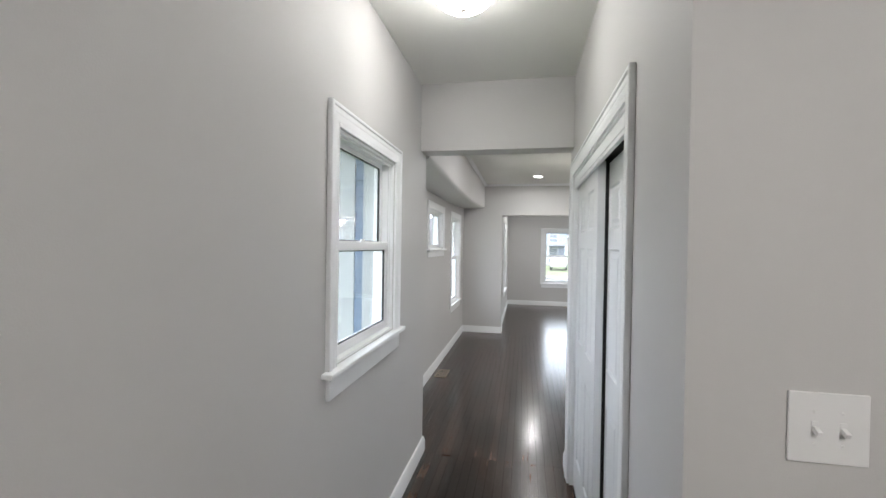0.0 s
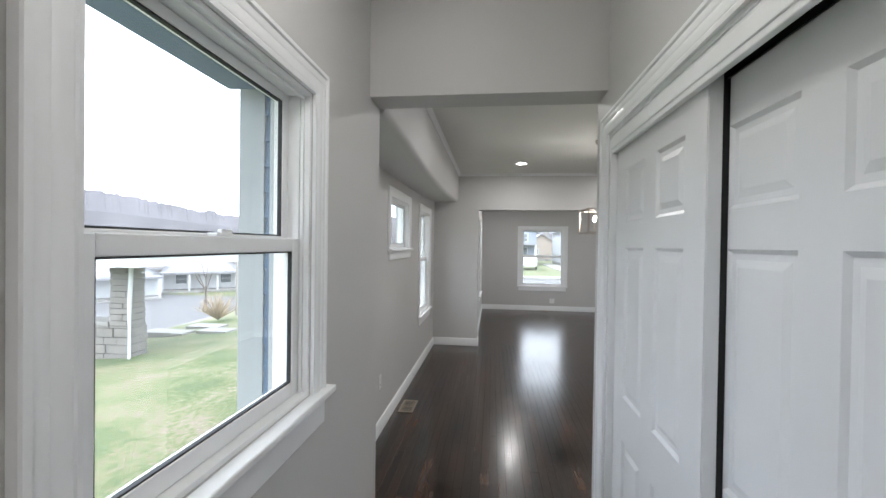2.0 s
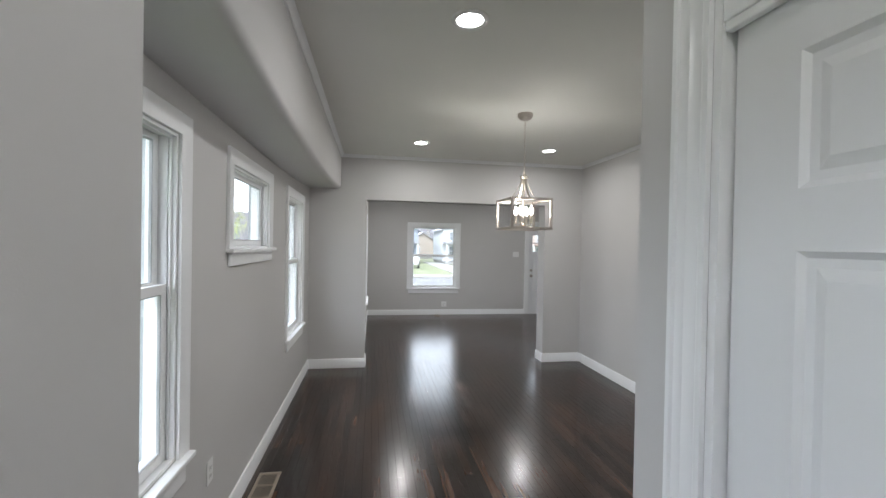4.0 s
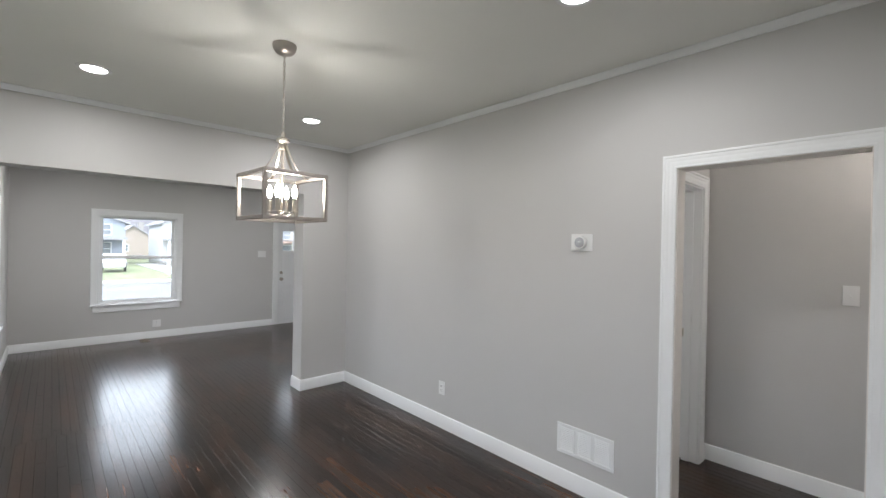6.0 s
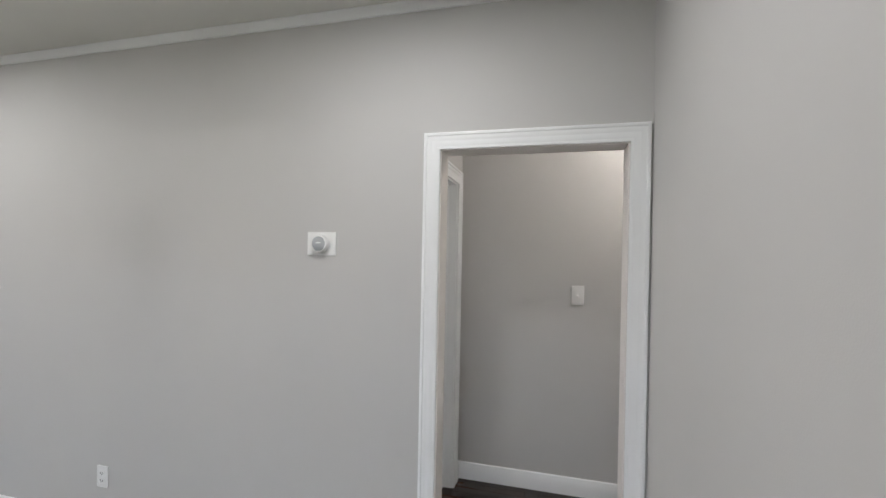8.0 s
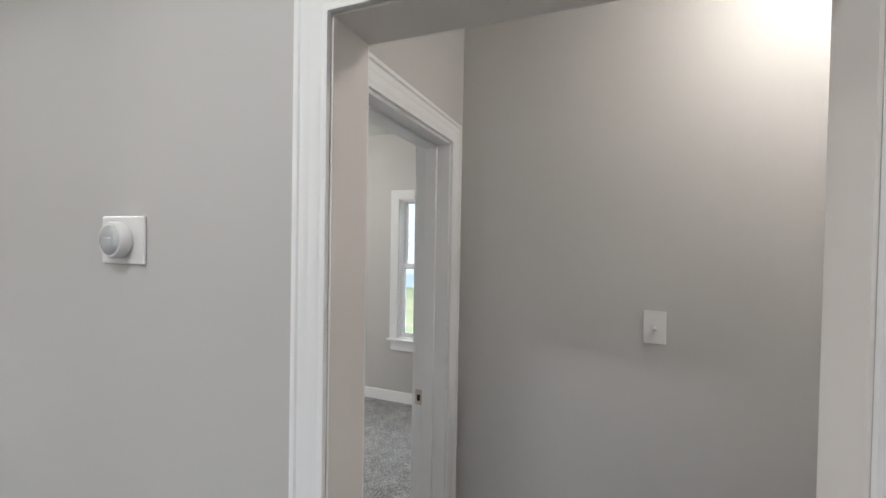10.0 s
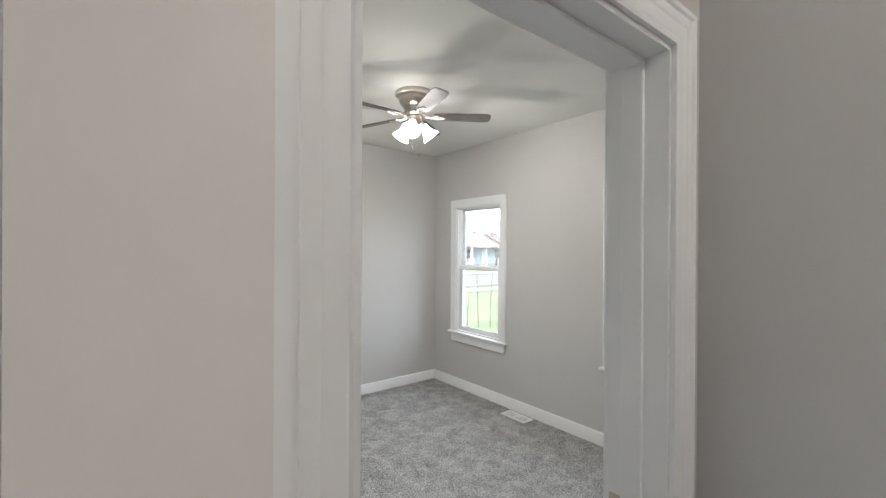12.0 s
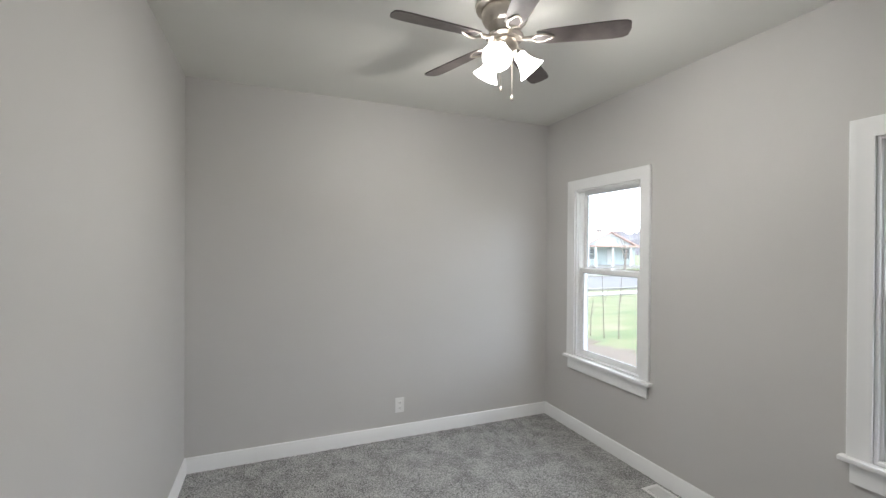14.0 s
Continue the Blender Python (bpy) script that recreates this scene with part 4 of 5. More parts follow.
part("pan", lathe(bmesh.new(), [(0.001, -0.001), (0.15, -0.001), (0.155, -0.02), (0.145, -0.03), (0.001, -0.03)], 40), NICKEL, el, smooth=True)
part("dome_glass", lathe(bmesh.new(), [(0.165, -0.028), (0.168, -0.034), (0.150, -0.070), (0.112, -0.103), (0.001, -0.128)], 40), GLOBE_FILL, el, "lit frosted glass dome", smooth=True)
# two unseen cans added only to brighten the front room
for x, y in ((2.2, 11.4), (4.4, 11.4)):
    can_light(x, y, 10.0)

# ---- outdoors ----
def ground_z(x, y):
    r = math.hypot(x - 4, y - 6)
    return -0.62 - 0.45 * min(1.0, max(0.0, (r - 7) / 6.0)) - min(5.0, max(0.0, (-8 - x) * 0.34))


ground = bmesh.new()
ringr = [3, 6, 7, 9, 11, 12, 13, 15, 17, 19, 21, 23, 25, 27, 29, 31, 33, 35, 38, 41, 44, 48, 54, 62, 72, 90, 120, 200, 900]
rings = [[ground.verts.new((4 + r * math.cos(a), 6 + r * math.sin(a), ground_z(4 + r * math.cos(a), 6 + r * math.sin(a)))) for a in [2 * math.pi * i / 144 for i in range(144)]] for r in ringr]
c = ground.verts.new((4, 6, -0.62))
for i in range(144):
    ground.faces.new((c, rings[0][i], rings[0][(i + 1) % 144]))
for a, b in zip(rings, rings[1:]):
    for i in range(144):
        ground.faces.new((a[i], a[(i + 1) % 144], b[(i + 1) % 144], b[i]))
tagged(finish("ground", ground, GRASS, smooth=True), "patchy green spring lawn round the houses", "lawn", kind="structure")

BLUEF = plain("pale_blue_foundation", (0.22, 0.28, 0.33), 0.7, vary=0.05, scale=4)
ASPHALT = plain("worn_asphalt", (0.103, 0.103, 0.106), 0.85, vary=0.12, scale=0.8, bump=0.4, bump_scale=60)
CONCRETE = plain("pale_concrete", (0.255, 0.25, 0.237), 0.85, vary=0.1, scale=1.5, bump=0.3, bump_scale=40)
DIRT = plain("bare_soil", (0.105, 0.082, 0.062), 0.95, vary=0.3, scale=6, bump=0.8, bump_scale=30)
BLUE = plain("slate_blue_siding", (0.085, 0.145, 0.23), 0.6, vary=0.05, scale=4)
# the blue siding paled, with distance haze put into its colour
HAZE_BLUE = plain("hazed_blue_siding", (0.24, 0.27, 0.32), 0.7, vary=0.05, scale=4)
PALE = plain("pale_blue_siding", (0.33, 0.355, 0.36), 0.65, vary=0.03, scale=2)
WHITE = plain("white_siding", (0.50, 0.51, 0.52), 0.65, vary=0.04, scale=2)
TEAL = plain("pale_teal_siding", (0.40, 0.47, 0.48), 0.7, vary=0.04, scale=2)
CREAM = plain("cream_board", (0.56, 0.58, 0.59), 0.5, vary=0.02)
TAN = plain("tan_siding", (0.32, 0.27, 0.23), 0.7, vary=0.06)
ROOFG = plain("grey_shingles", (0.25, 0.25, 0.265), 0.9, vary=0.15, scale=3)
ROOFR = plain("red_brown_shingles", (0.38, 0.27, 0.235), 0.9, vary=0.15, scale=3)
STONE = plain("rough_grey_stone", (0.201, 0.189, 0.176), 0.9, vary=0.2, scale=5, bump=0.9, bump_scale=20)
MORTAR = plain("pale_mortar", (0.274, 0.267, 0.255), 0.95, vary=0.05)
BARK = plain("grey_bark", (0.17, 0.14, 0.12), 0.9, vary=0.2, scale=8)
POLEM = plain("weathered_pole", (0.30, 0.28, 0.26), 0.8, vary=0.1)
CARW = plain("white_car_paint", (0.456, 0.462, 0.474), 0.25, vary=0.0)
CARD = plain("dark_car_paint", (0.05, 0.06, 0.08), 0.25, vary=0.0)
CARS = plain("silver_car_paint", (0.292, 0.304, 0.316), 0.25, vary=0.0)
TYRE = plain("black_rubber", (0.02, 0.02, 0.02), 0.8, vary=0.0)
DGLASS = plain("dark_window_glass", (0.16, 0.175, 0.19), 0.08, vary=0.0)
TWIG = plain("bare_reddish_twigs", (0.30, 0.23, 0.21), 0.95, vary=0.15)
HILLM = plain("hazy_bare_woods", (0.125, 0.12, 0.13), 1.0, vary=0.25, scale=0.12)
LEAFY = plain("young_yellow_green_leaves", (0.36, 0.42, 0.10), 0.8, vary=0.25, scale=3)
LEAFG = plain("evergreen_leaves", (0.07, 0.12, 0.04), 0.8, vary=0.25, scale=3)
GZ = -1.07


def strip(name, x0, x1, y0, y1, z0, z1, mat, label, category):
    return tagged(finish(name, boxes((x0, x1, y0, y1, z0, z1)), mat), label, category, kind="structure")


bm = bmesh.new()
za, zb = ground_z(-17.5, 6) + 0.07, ground_z(-10.5, 6) + 0.07
q = [[bm.verts.new((x, y, z + dz)) for x, z in ((-17.5, za), (-10.5, zb))] for y in (-120, 120) for dz in (0, -0.3)]
bm.faces.new((q[0][0], q[0][1], q[2][1], q[2][0]))
bm.faces.new((q[1][0], q[1][1], q[3][1], q[3][0]))
bm.faces.new((q[0][0], q[0][1], q[1][1], q[1][0]))
bm.faces.new((q[0][1], q[2][1], q[3][1], q[1][1]))
bm.faces.new((q[0][0], q[2][0], q[3][0], q[1][0]))
tagged(finish("road", bm, ASPHALT), "worn grey asphalt side street", "road", kind="structure")
strip("road", -9.0, 160, 27, 36, GZ - 0.6, GZ + 0.024, ASPHALT, "worn grey asphalt street before the house", "road")


def sunken_street(x0, count, y0, y1, label):
    bm = bmesh.new()
    for k in range(count):
        xa, xb = x0 - 3.5 * k, x0 - 3.5 * (k + 1)
        vs = [bm.verts.new((x, y, ground_z(x, y) + dz)) for dz in (0.09, -0.2) for x, y in ((xa, y0), (xb, y0), (xb, y1), (xa, y1))]
        bm.faces.new(vs[:4])
        bm.faces.new(vs[4:])
        for j in range(4):
            bm.faces.new((vs[j], vs[(j + 1) % 4], vs[4 + (j + 1) % 4], vs[4 + j]))
    bmesh.ops.remove_doubles(bm, verts=bm.verts, dist=1e-4)
    tagged(finish("road", bm, ASPHALT), label, "road", kind="structure")


sunken_street(-17.6, 18, 34.0, 57.0, "worn grey asphalt cross street running downhill")
sunken_street(-45.0, 14, 69.5, 84.0, "grey asphalt street at the foot of the hill")
for nm, q in (("kerb", (-10.4, -10.2, -120, 26.8, zb)), ("kerb", (-17.7, -17.5, -120, 120, za)), ("kerb", (-9.0, 160, 26.8, 27.0, GZ)), ("kerb", (-9.0, 160, 36.0, 36.2, GZ))):
    strip(nm, *q[:4], q[4] - 0.3, q[4] + 0.12, CONCRETE, "pale concrete kerb along the street", "kerb")
strip("pavement", -8.8, 160, 24.4, 25.6, GZ - 0.2, GZ + 0.05, CONCRETE, "pale concrete sidewalk along the lawn", "pavement")
strip("pavement", -8, 160, 38.0, 39.3, GZ - 0.2, GZ + 0.05, CONCRETE, "pale concrete sidewalk across the street", "pavement")
strip("pavement", 8.9, 11.2, 36.2, 64, GZ - 0.2, GZ + 0.06, CONCRETE, "pale concrete driveway across the street", "driveway")
for k, (px, py, pl) in enumerate(((-8.1, 13.6, 1.3), (-7.4, 14.5, 1.0), (-6.6, 13.9, 0.9))):
    strip("pavement", px, px + pl, py, py + 0.55, GZ - 0.3, GZ + 0.04 + 0.015 * k, CONCRETE, "broken pale concrete garden slab", "pavement")
bm = bmesh.new()
rows = []
for i in range(71):
    y = 3.0 + i * 0.2
    edge = 13.7 + 0.28 * math.sin(i * 0.9) + 0.22 * math.sin(i * 2.3 + 1) + 0.5 * noise.noise(Vector((i * 0.17, 2, 0)))
    xs_ = [BE + 0.125 + (edge - BE - 0.125) * k / 24 for k in range(25)]
    rows.append([bm.verts.new((x, y, ground_z(x, y) + (0.02 + 0.016 * noise.noise(Vector((x * 3, y * 3, 0))) if k < 24 else -0.03))) for k, x in enumerate(xs_)])
for p, q in zip(rows, rows[1:]):
    for k in range(24):
        bm.faces.new((p[k], p[k + 1], q[k + 1], q[k]))
tagged(finish("soil_bed", bm, DIRT), "broad strip of bare soil beside the house wall", "soil", kind="structure")


def gable_house(name, x, y, yaw, w, d, h, rh, wallm, roofm, label, win=(), porch=False, base=None, gz=GZ, storeys=1):
    """A house with its front towards local -y; win: (x, z, width, height) on the front."""
    e = empty(name, pose(x, y, gz, 0, 0, yaw), label, "house")
    part("wall", boxes((-w / 2, w / 2, 0, d, 0.4, h)), wallm, e)
    part("foundation", boxes((-w / 2 + 0.02, w / 2 - 0.02, 0.02, d - 0.02, -0.5, 0.4)), base or CONCRETE, e)
    lap = bmesh.new()
    n = int((h - 0.4) / 0.22)
    for i in range(n):
        box(lap, -w / 2 - 0.012, w / 2 + 0.012, -0.014, 0.0, 0.4 + i * 0.22, 0.4 + i * 0.22 + 0.03)
    part("lap_edges", lap, wallm, e)
    bm = bmesh.new()
    o, t = 0.45, 0.16
    for s in (-1, 1):
        a = [(s * (w / 2 + o), h - o * rh / (w / 2)), (0, h + rh), (0, h + rh + t), (s * (w / 2 + o), h + t - o * rh / (w / 2))]
        f = [bm.verts.new((px, -o, pz)) for px, pz in a]
        k = [bm.verts.new((px, d + o, pz)) for px, pz in a]
        bm.faces.new(f)
        bm.faces.new(k)
        for i in range(4):
            bm.faces.new((f[i], f[(i + 1) % 4], k[(i + 1) % 4], k[i]))
    roof = part("roof", bm, roofm, e)
    bm = bmesh.new()
    for yy in (0.01, d - 0.01):
        vs = [bm.verts.new(p) for p in ((-w / 2, yy, h - 0.01), (w / 2, yy, h - 0.01), (0, yy, h + rh - 0.01), (-w / 2, yy + 0.05, h - 0.01), (w / 2, yy + 0.05, h - 0.01), (0, yy + 0.05, h + rh - 0.01))]
        bm.faces.new(vs[:3])
        bm.faces.new(vs[3:])
    part("gable", bm, wallm, e)
    part("chimney", boxes((w * 0.2, w * 0.2 + 0.6, d * 0.5, d * 0.5 + 0.6, h, h + rh + 0.7)), STONE, roof)
    for wx, wz, ww, wh in win:
        f = part("window", boxes((wx - ww / 2 - 0.09, wx - ww / 2, -0.05, 0.01, wz - 0.09, wz + wh + 0.09), (wx + ww / 2, wx + ww / 2 + 0.09, -0.05, 0.01, wz - 0.09, wz + wh + 0.09),
                                 (wx - ww / 2, wx + ww / 2, -0.05, 0.01, wz + wh, wz + wh + 0.09), (wx - ww / 2, wx + ww / 2, -0.07, 0.01, wz - 0.09, wz),
                                 (wx - ww / 2, wx + ww / 2, -0.04, 0.01, wz + wh / 2 - 0.03, wz + wh / 2 + 0.03)), CREAM, e)
        part("pane", boxes((wx - ww / 2, wx + ww / 2, -0.02, -0.015, wz, wz + wh)), DGLASS, f)
    if porch:
        part("porch_roof", boxes((-w / 2, w / 2, -2.4, -0.02, 2.75, 3.0)), roofm, e)
        for px in (-w / 2 + 0.3, -w / 6, w / 6, w / 2 - 0.3):
            part("porch_post", boxes((px - 0.12, px + 0.12, -2.2, -1.96, 0.3, 2.75)), CREAM, e)
        part("porch_deck", boxes((-w / 2, w / 2, -2.4, -0.02, -0.4, 0.3)), CONCRETE, e)
        part("door", boxes((-0.45, 0.45, -0.05, -0.015, 0.4, 2.45)), CREAM, e)
    return e


two = [(-2.2, 1.1, 1.1, 1.3), (2.2, 1.1, 1.1, 1.3), (-2.2, 3.25, 1.1, 1.1), (0, 3.25, 1.0, 1.1), (2.2, 3.25, 1.1, 1.1)]
gable_house("house", 3.9, 63, 0, 8.0, 9, 4.6, 1.5, HAZE_BLUE, ROOFG, "two-storey slate-blue house with a low porch", two, porch=True)
gable_house("house", 14.8, 61, 0, 7.5, 9, 4.7, 1.5, WHITE, ROOFG, "two-storey white house with a grey gable roof", two, porch=True)
gable_house("house", 10.6, 80, 0, 5.0, 6, 3.0, 1.8, TAN, ROOFG, "small tan outbuilding behind the driveway", [(-1, 1.2, 0.8, 0.9)])
gable_house("house", 27, 60, 0, 8.5, 9, 5.2, 2.2, TAN, ROOFR, "two-storey tan house with a red-brown roof", two, porch=True)
gable_house("bungalow", 47, 50, 0, 9, 8, 2.9, 1.8, TEAL, ROOFR, "pale teal bungalow with a red-brown gable roof", [(-3, 1.2, 1.4, 1.3), (3, 1.2, 1.4, 1.3)], porch=True)
gable_house("bungalow", 33, 48, 0, 10, 8, 3.2, 2.4, WHITE, ROOFG, "white bungalow with a grey roof", [(-3, 1.2, 1.4, 1.3), (3, 1.2, 1.4, 1.3)], porch=True)
gable_house("bungalow", -25, 57, 30, 10, 8, 3.2, 2.6, WHITE, ROOFG, "white bungalow across the corner", [(-3, 1.2, 1.4, 1.3), (3, 1.2, 1.4, 1.3)], porch=True, gz=-6.0)
gable_house("bungalow", -66, 92, 40, 10, 8, 3.3, 2.8, WHITE, ROOFG, "white gabled house across the side street", [(-3, 1.2, 1.2, 1.3), (3, 1.2, 1.2, 1.3), (0, 3.8, 1.0, 1.0)], porch=True, gz=-6.0)
gable_house("bungalow", -34, 17, 90, 10, 8, 3.0, 2.6, CREAM, ROOFG, "cream bungalow with a deep porch", [(-3, 1.2, 1.2, 1.3), (3, 1.2, 1.2, 1.3)], porch=True, gz=-6.0)
gable_house("bungalow", -34, 0, 90, 10, 8, 3.0, 2.6, TAN, ROOFG, "tan bungalow across the side street", [(-3, 1.2, 1.2, 1.3), (3, 1.2, 1.2, 1.3)], porch=True, gz=-6.0)

gable_house("bungalow", -46, 50, 50, 11, 8, 3.2, 2.8, CREAM, ROOFG, "cream bungalow with a hipped porch down the hill", [(-3, 1.2, 1.4, 1.3), (3, 1.2, 1.4, 1.3)], porch=True, gz=-6.05)
gable_house("bungalow", -42.5, 63, 35, 11, 8, 3.4, 3.0, WHITE, ROOFG, "white gabled bungalow beyond the cross street", [(-3, 1.2, 1.4, 1.3), (3, 1.2, 1.4, 1.3)], porch=True, gz=-6.05)
gable_house("bungalow", -58, 66, 45, 12, 9, 5.0, 2.6, TAN, ROOFG, "tan two-storey house far down the hill", [(-3, 1.2, 1.4, 1.3), (3, 1.2, 1.4, 1.3), (-3, 3.6, 1.2, 1.2), (3, 3.6, 1.2, 1.2)], porch=True, gz=-6.05)

# the pale blue neighbour beside the bedroom
nb = empty("neighbour_house", pose(26.0, 18.0, -1.05, 0, 0, -90), "tall pale blue neighbouring house on a blue foundation", "house")
part("wall", boxes((-3.0, 13.0, 0, 8, 0.77, 7.4)), PALE, nb)
part("foundation", boxes((-2.95, 12.9, 0.04, 7.9, -0.6, 0.77)), BLUEF, nb)
part("belt_board", boxes((-3.0, 13.0, -0.03, 0.0, 4.12, 4.20)), PALE, nb)
part("roof", boxes((-3.5, 13.4, -0.5, 8.5, 7.4, 7.65)), ROOFG, nb)
for wx, wz, ww, wh in ((4.5, 2.75, 1.3, 1.0), (4.7, 5.5, 1.3, 1.3), (8.2, 2.3, 1.3, 1.5), (8.2, 5.4, 1.3, 1.4)):
    f = part("window", boxes((wx - ww / 2 - 0.1, wx - ww / 2, -0.06, 0, wz - 0.1, wz + wh + 0.1), (wx + ww / 2, wx + ww / 2 + 0.1, -0.06, 0, wz - 0.1, wz + wh + 0.1),
                             (wx - ww / 2, wx + ww / 2, -0.06, 0, wz + wh, wz + wh + 0.1), (wx - ww / 2, wx + ww / 2, -0.09, 0, wz - 0.1, wz), (wx - ww / 2, wx + ww / 2, -0.05, 0, wz + wh / 2 - 0.025, wz + wh / 2 + 0.025),
                             (wx - ww / 6 - 0.012, wx - ww / 6 + 0.012, -0.04, 0, wz + wh / 2, wz + wh), (wx + ww / 6 - 0.012, wx + ww / 6 + 0.012, -0.04, 0, wz + wh / 2, wz + wh), (wx - ww / 2, wx + ww / 2, -0.04, 0, wz + wh * 0.75 - 0.01, wz + wh * 0.75 + 0.01)), CREAM, nb)
    part("pane", boxes((wx - ww / 2, wx + ww / 2, -0.02, -0.012, wz, wz + wh)), CREAM if wz < 3 else DGLASS, f)

# stone porch of the house next door, to the west
pc = empty("stone_porch", pose(-5.8, 11.28, -0.95, 0, 0, 2), "rough stone porch corner with a pillar and a flat white roof", "porch")
rs = random.Random(3)
part("mortar_core", boxes((-3.0, -0.06, -0.40, -0.06, -0.5, 0.72), (-0.40, -0.05, -0.41, -0.10, 0.72, 1.95)), MORTAR, pc)


def stones(x0, x1, y0, y1, z0, z1, rowh):
    z = z0
    while z < z1 - 0.02:
        hh = min(rowh * rs.uniform(0.85, 1.15), z1 - z)
        x = x0
        while x < x1 - 0.05:
            ww = min(rs.uniform(0.28, 0.55), x1 - x)
            b = rs.uniform(0.0, 0.045)
            part("stone", boxes((x + 0.008, x + ww - 0.008, y0 - b, y1 + b, z + 0.008, z + hh - 0.008)), STONE, pc)
            x += ww
        z += hh


stones(-3.0, 0.0, -0.46, 0.0, -0.4, 0.70, 0.17)
stones(-0.45, 0.0, -0.45, -0.06, 0.70, 1.95, 0.13)
part("cap", boxes((-3.05, -0.46, -0.5, 0.04, 0.70, 0.78), bevel=0.01), CONCRETE, pc)
part("porch_roof", boxes((-3.6, 0.75, -1.1, 2.6, 1.98, 2.22)), CREAM, pc)
part("roof_shingles", boxes((-3.65, 0.80, -1.15, 2.65, 2.22, 2.30)), ROOFG, pc)
part("downspout", tube(bmesh.new(), [(0.12, -0.56, 1.98), (0.10, -0.58, 1.2), (0.10, -0.58, -0.2)], 0.04, 8), CREAM, pc, smooth=True)
part("rail", tube(bmesh.new(), [(-1.6, -0.3, 0.80), (-1.6, -0.3, 1.05), (-1.1, -0.3, 0.86)], 0.02, 6), DARK, pc)


def car(x, y, yaw, mat, label, gz=GZ):
    e = empty("car", pose(x, y, gz + 0.06, 0, 0, yaw), label, "car")
    bm = bmesh.new()
    prof = [(-2.2, 0.35), (-2.25, 0.75), (-1.9, 0.95), (-1.55, 1.0), (-1.0, 1.42), (0.5, 1.45), (1.15, 1.02), (2.05, 0.85), (2.25, 0.65), (2.2, 0.35)]
    L = [bm.verts.new((px, -0.85, pz)) for px, pz in prof]
    Rr = [bm.verts.new((px, 0.85, pz)) for px, pz in prof]
    bm.faces.new(L)
    bm.faces.new(Rr)
    for i in range(len(prof)):
        j = (i + 1) % len(prof)
        bm.faces.new((L[i], L[j], Rr[j], Rr[i]))
    bmesh.ops.bevel(bm, geom=bm.edges[:], offset=0.05, segments=2, affect="EDGES")
    part("body", bm, mat, e, smooth=True)
    part("side_glass", boxes((-0.95, 0.5, -0.865, 0.865, 1.02, 1.36)), DGLASS, e)
    part("windscreen", boxes((0.62, 0.80, -0.7, 0.7, 1.05, 1.34)), DGLASS, e)
    for wx in (-1.4, 1.4):
        for wy in (-0.8, 0.8):
            w = part("wheel", lathe(bmesh.new(), [(0.001, -0.1), (0.30, -0.1), (0.32, -0.06), (0.32, 0.06), (0.30, 0.1), (0.001, 0.1)], 20), TYRE, e, smooth=True)
            w.matrix_basis = pose(wx, wy, 0.31, 90, 0, 0)
    return e


car(5.9, 51.0, 84, CARW, "white sedan parked on the driveway across the street")
car(-18.9, 41.3, 30, CARS, "silver sedan parked on the cross street", ground_z(-18.9, 41.3))
car(-20.9, 44.0, 30, CARD, "dark sedan parked on the cross street", ground_z(-20.9, 44))
car(-22.9, 46.8, 30, CARW, "white hatchback parked beside the cross street", ground_z(-22.9, 46.8))


def tree(x, y, h, seed, label, leaf=None, gz=GZ):
    r = random.Random(seed)
    e = empty("tree", pose(x, y, gz), label, "tree")
    wood, tips = bmesh.new(), []

    def limb(p, d, l, rad, depth):
        pts, rr = [p], [rad]
        for i in range(3):
            d = (d + Vector((r.uniform(-.18, .18), r.uniform(-.18, .18), r.uniform(-.02, .14)))).normalized()
            p = p + d * l / 3
            pts.append(p)
            rr.append(rad * (1 - 0.22 * (i + 1)))
        tube(wood, pts, rr, 6 if depth < 2 else 4)
        if depth >= 4:
            tips.append(p)
            return
        for k in range(3 if depth else 5):
            a = r.uniform(0, 2 * math.pi)
            nd = (d + Vector((math.cos(a), math.sin(a), r.uniform(0.0, 0.5))) * 0.75).normalized()
            limb(pts[-1] if k < 2 else pts[-2], nd, l * r.uniform(0.6, 0.78), rr[-1] * 0.72, depth + 1)

    limb(Vector((0, 0, -0.1)), Vector((0, 0, 1)), h * 0.33, h * 0.022, 0)
    part("trunk", wood, BARK, e)
    if leaf:
        bm = bmesh.new()
        for p in tips:
            for _ in range(9):
                q = p + Vector((r.gauss(0, 0.35), r.gauss(0, 0.35), r.gauss(0, 0.3)))
                s = r.uniform(0.05, 0.11)
                m = Euler((r.uniform(0, 6), r.uniform(0, 6), r.uniform(0, 6))).to_matrix()
                vs = [bm.verts.new(q + m @ Vector(c) * s) for c in ((-1, 0, 0), (0, -0.6, 0.1), (1, 0, 0), (0, 0.6, 0.1))]
                bm.faces.new(vs)
        part("crown", bm, leaf, e)
    return e


tree(-9.5, 38, 7, 1, "young yellow-green tree by the side street", LEAFY, gz=-1.45)
tree(-7.2, 22.5, 6.5, 2, "yellow-green tree on the lawn edge", LEAFY)
tree(35, 41, 9, 3, "bare reddish street tree by the bungalow", TWIG)
tree(41, 41.5, 8, 4, "bare reddish street tree across the street", TWIG)
tree(12.4, 45.5, 4, 5, "small green tree before the white house", LEAFG)
tree(-27, 42, 10, 6, "tall bare tree behind the corner", TWIG, gz=-5.5)
tree(-30, 25, 9, 8, "tall bare tree between the bungalows", TWIG, gz=-6.1)

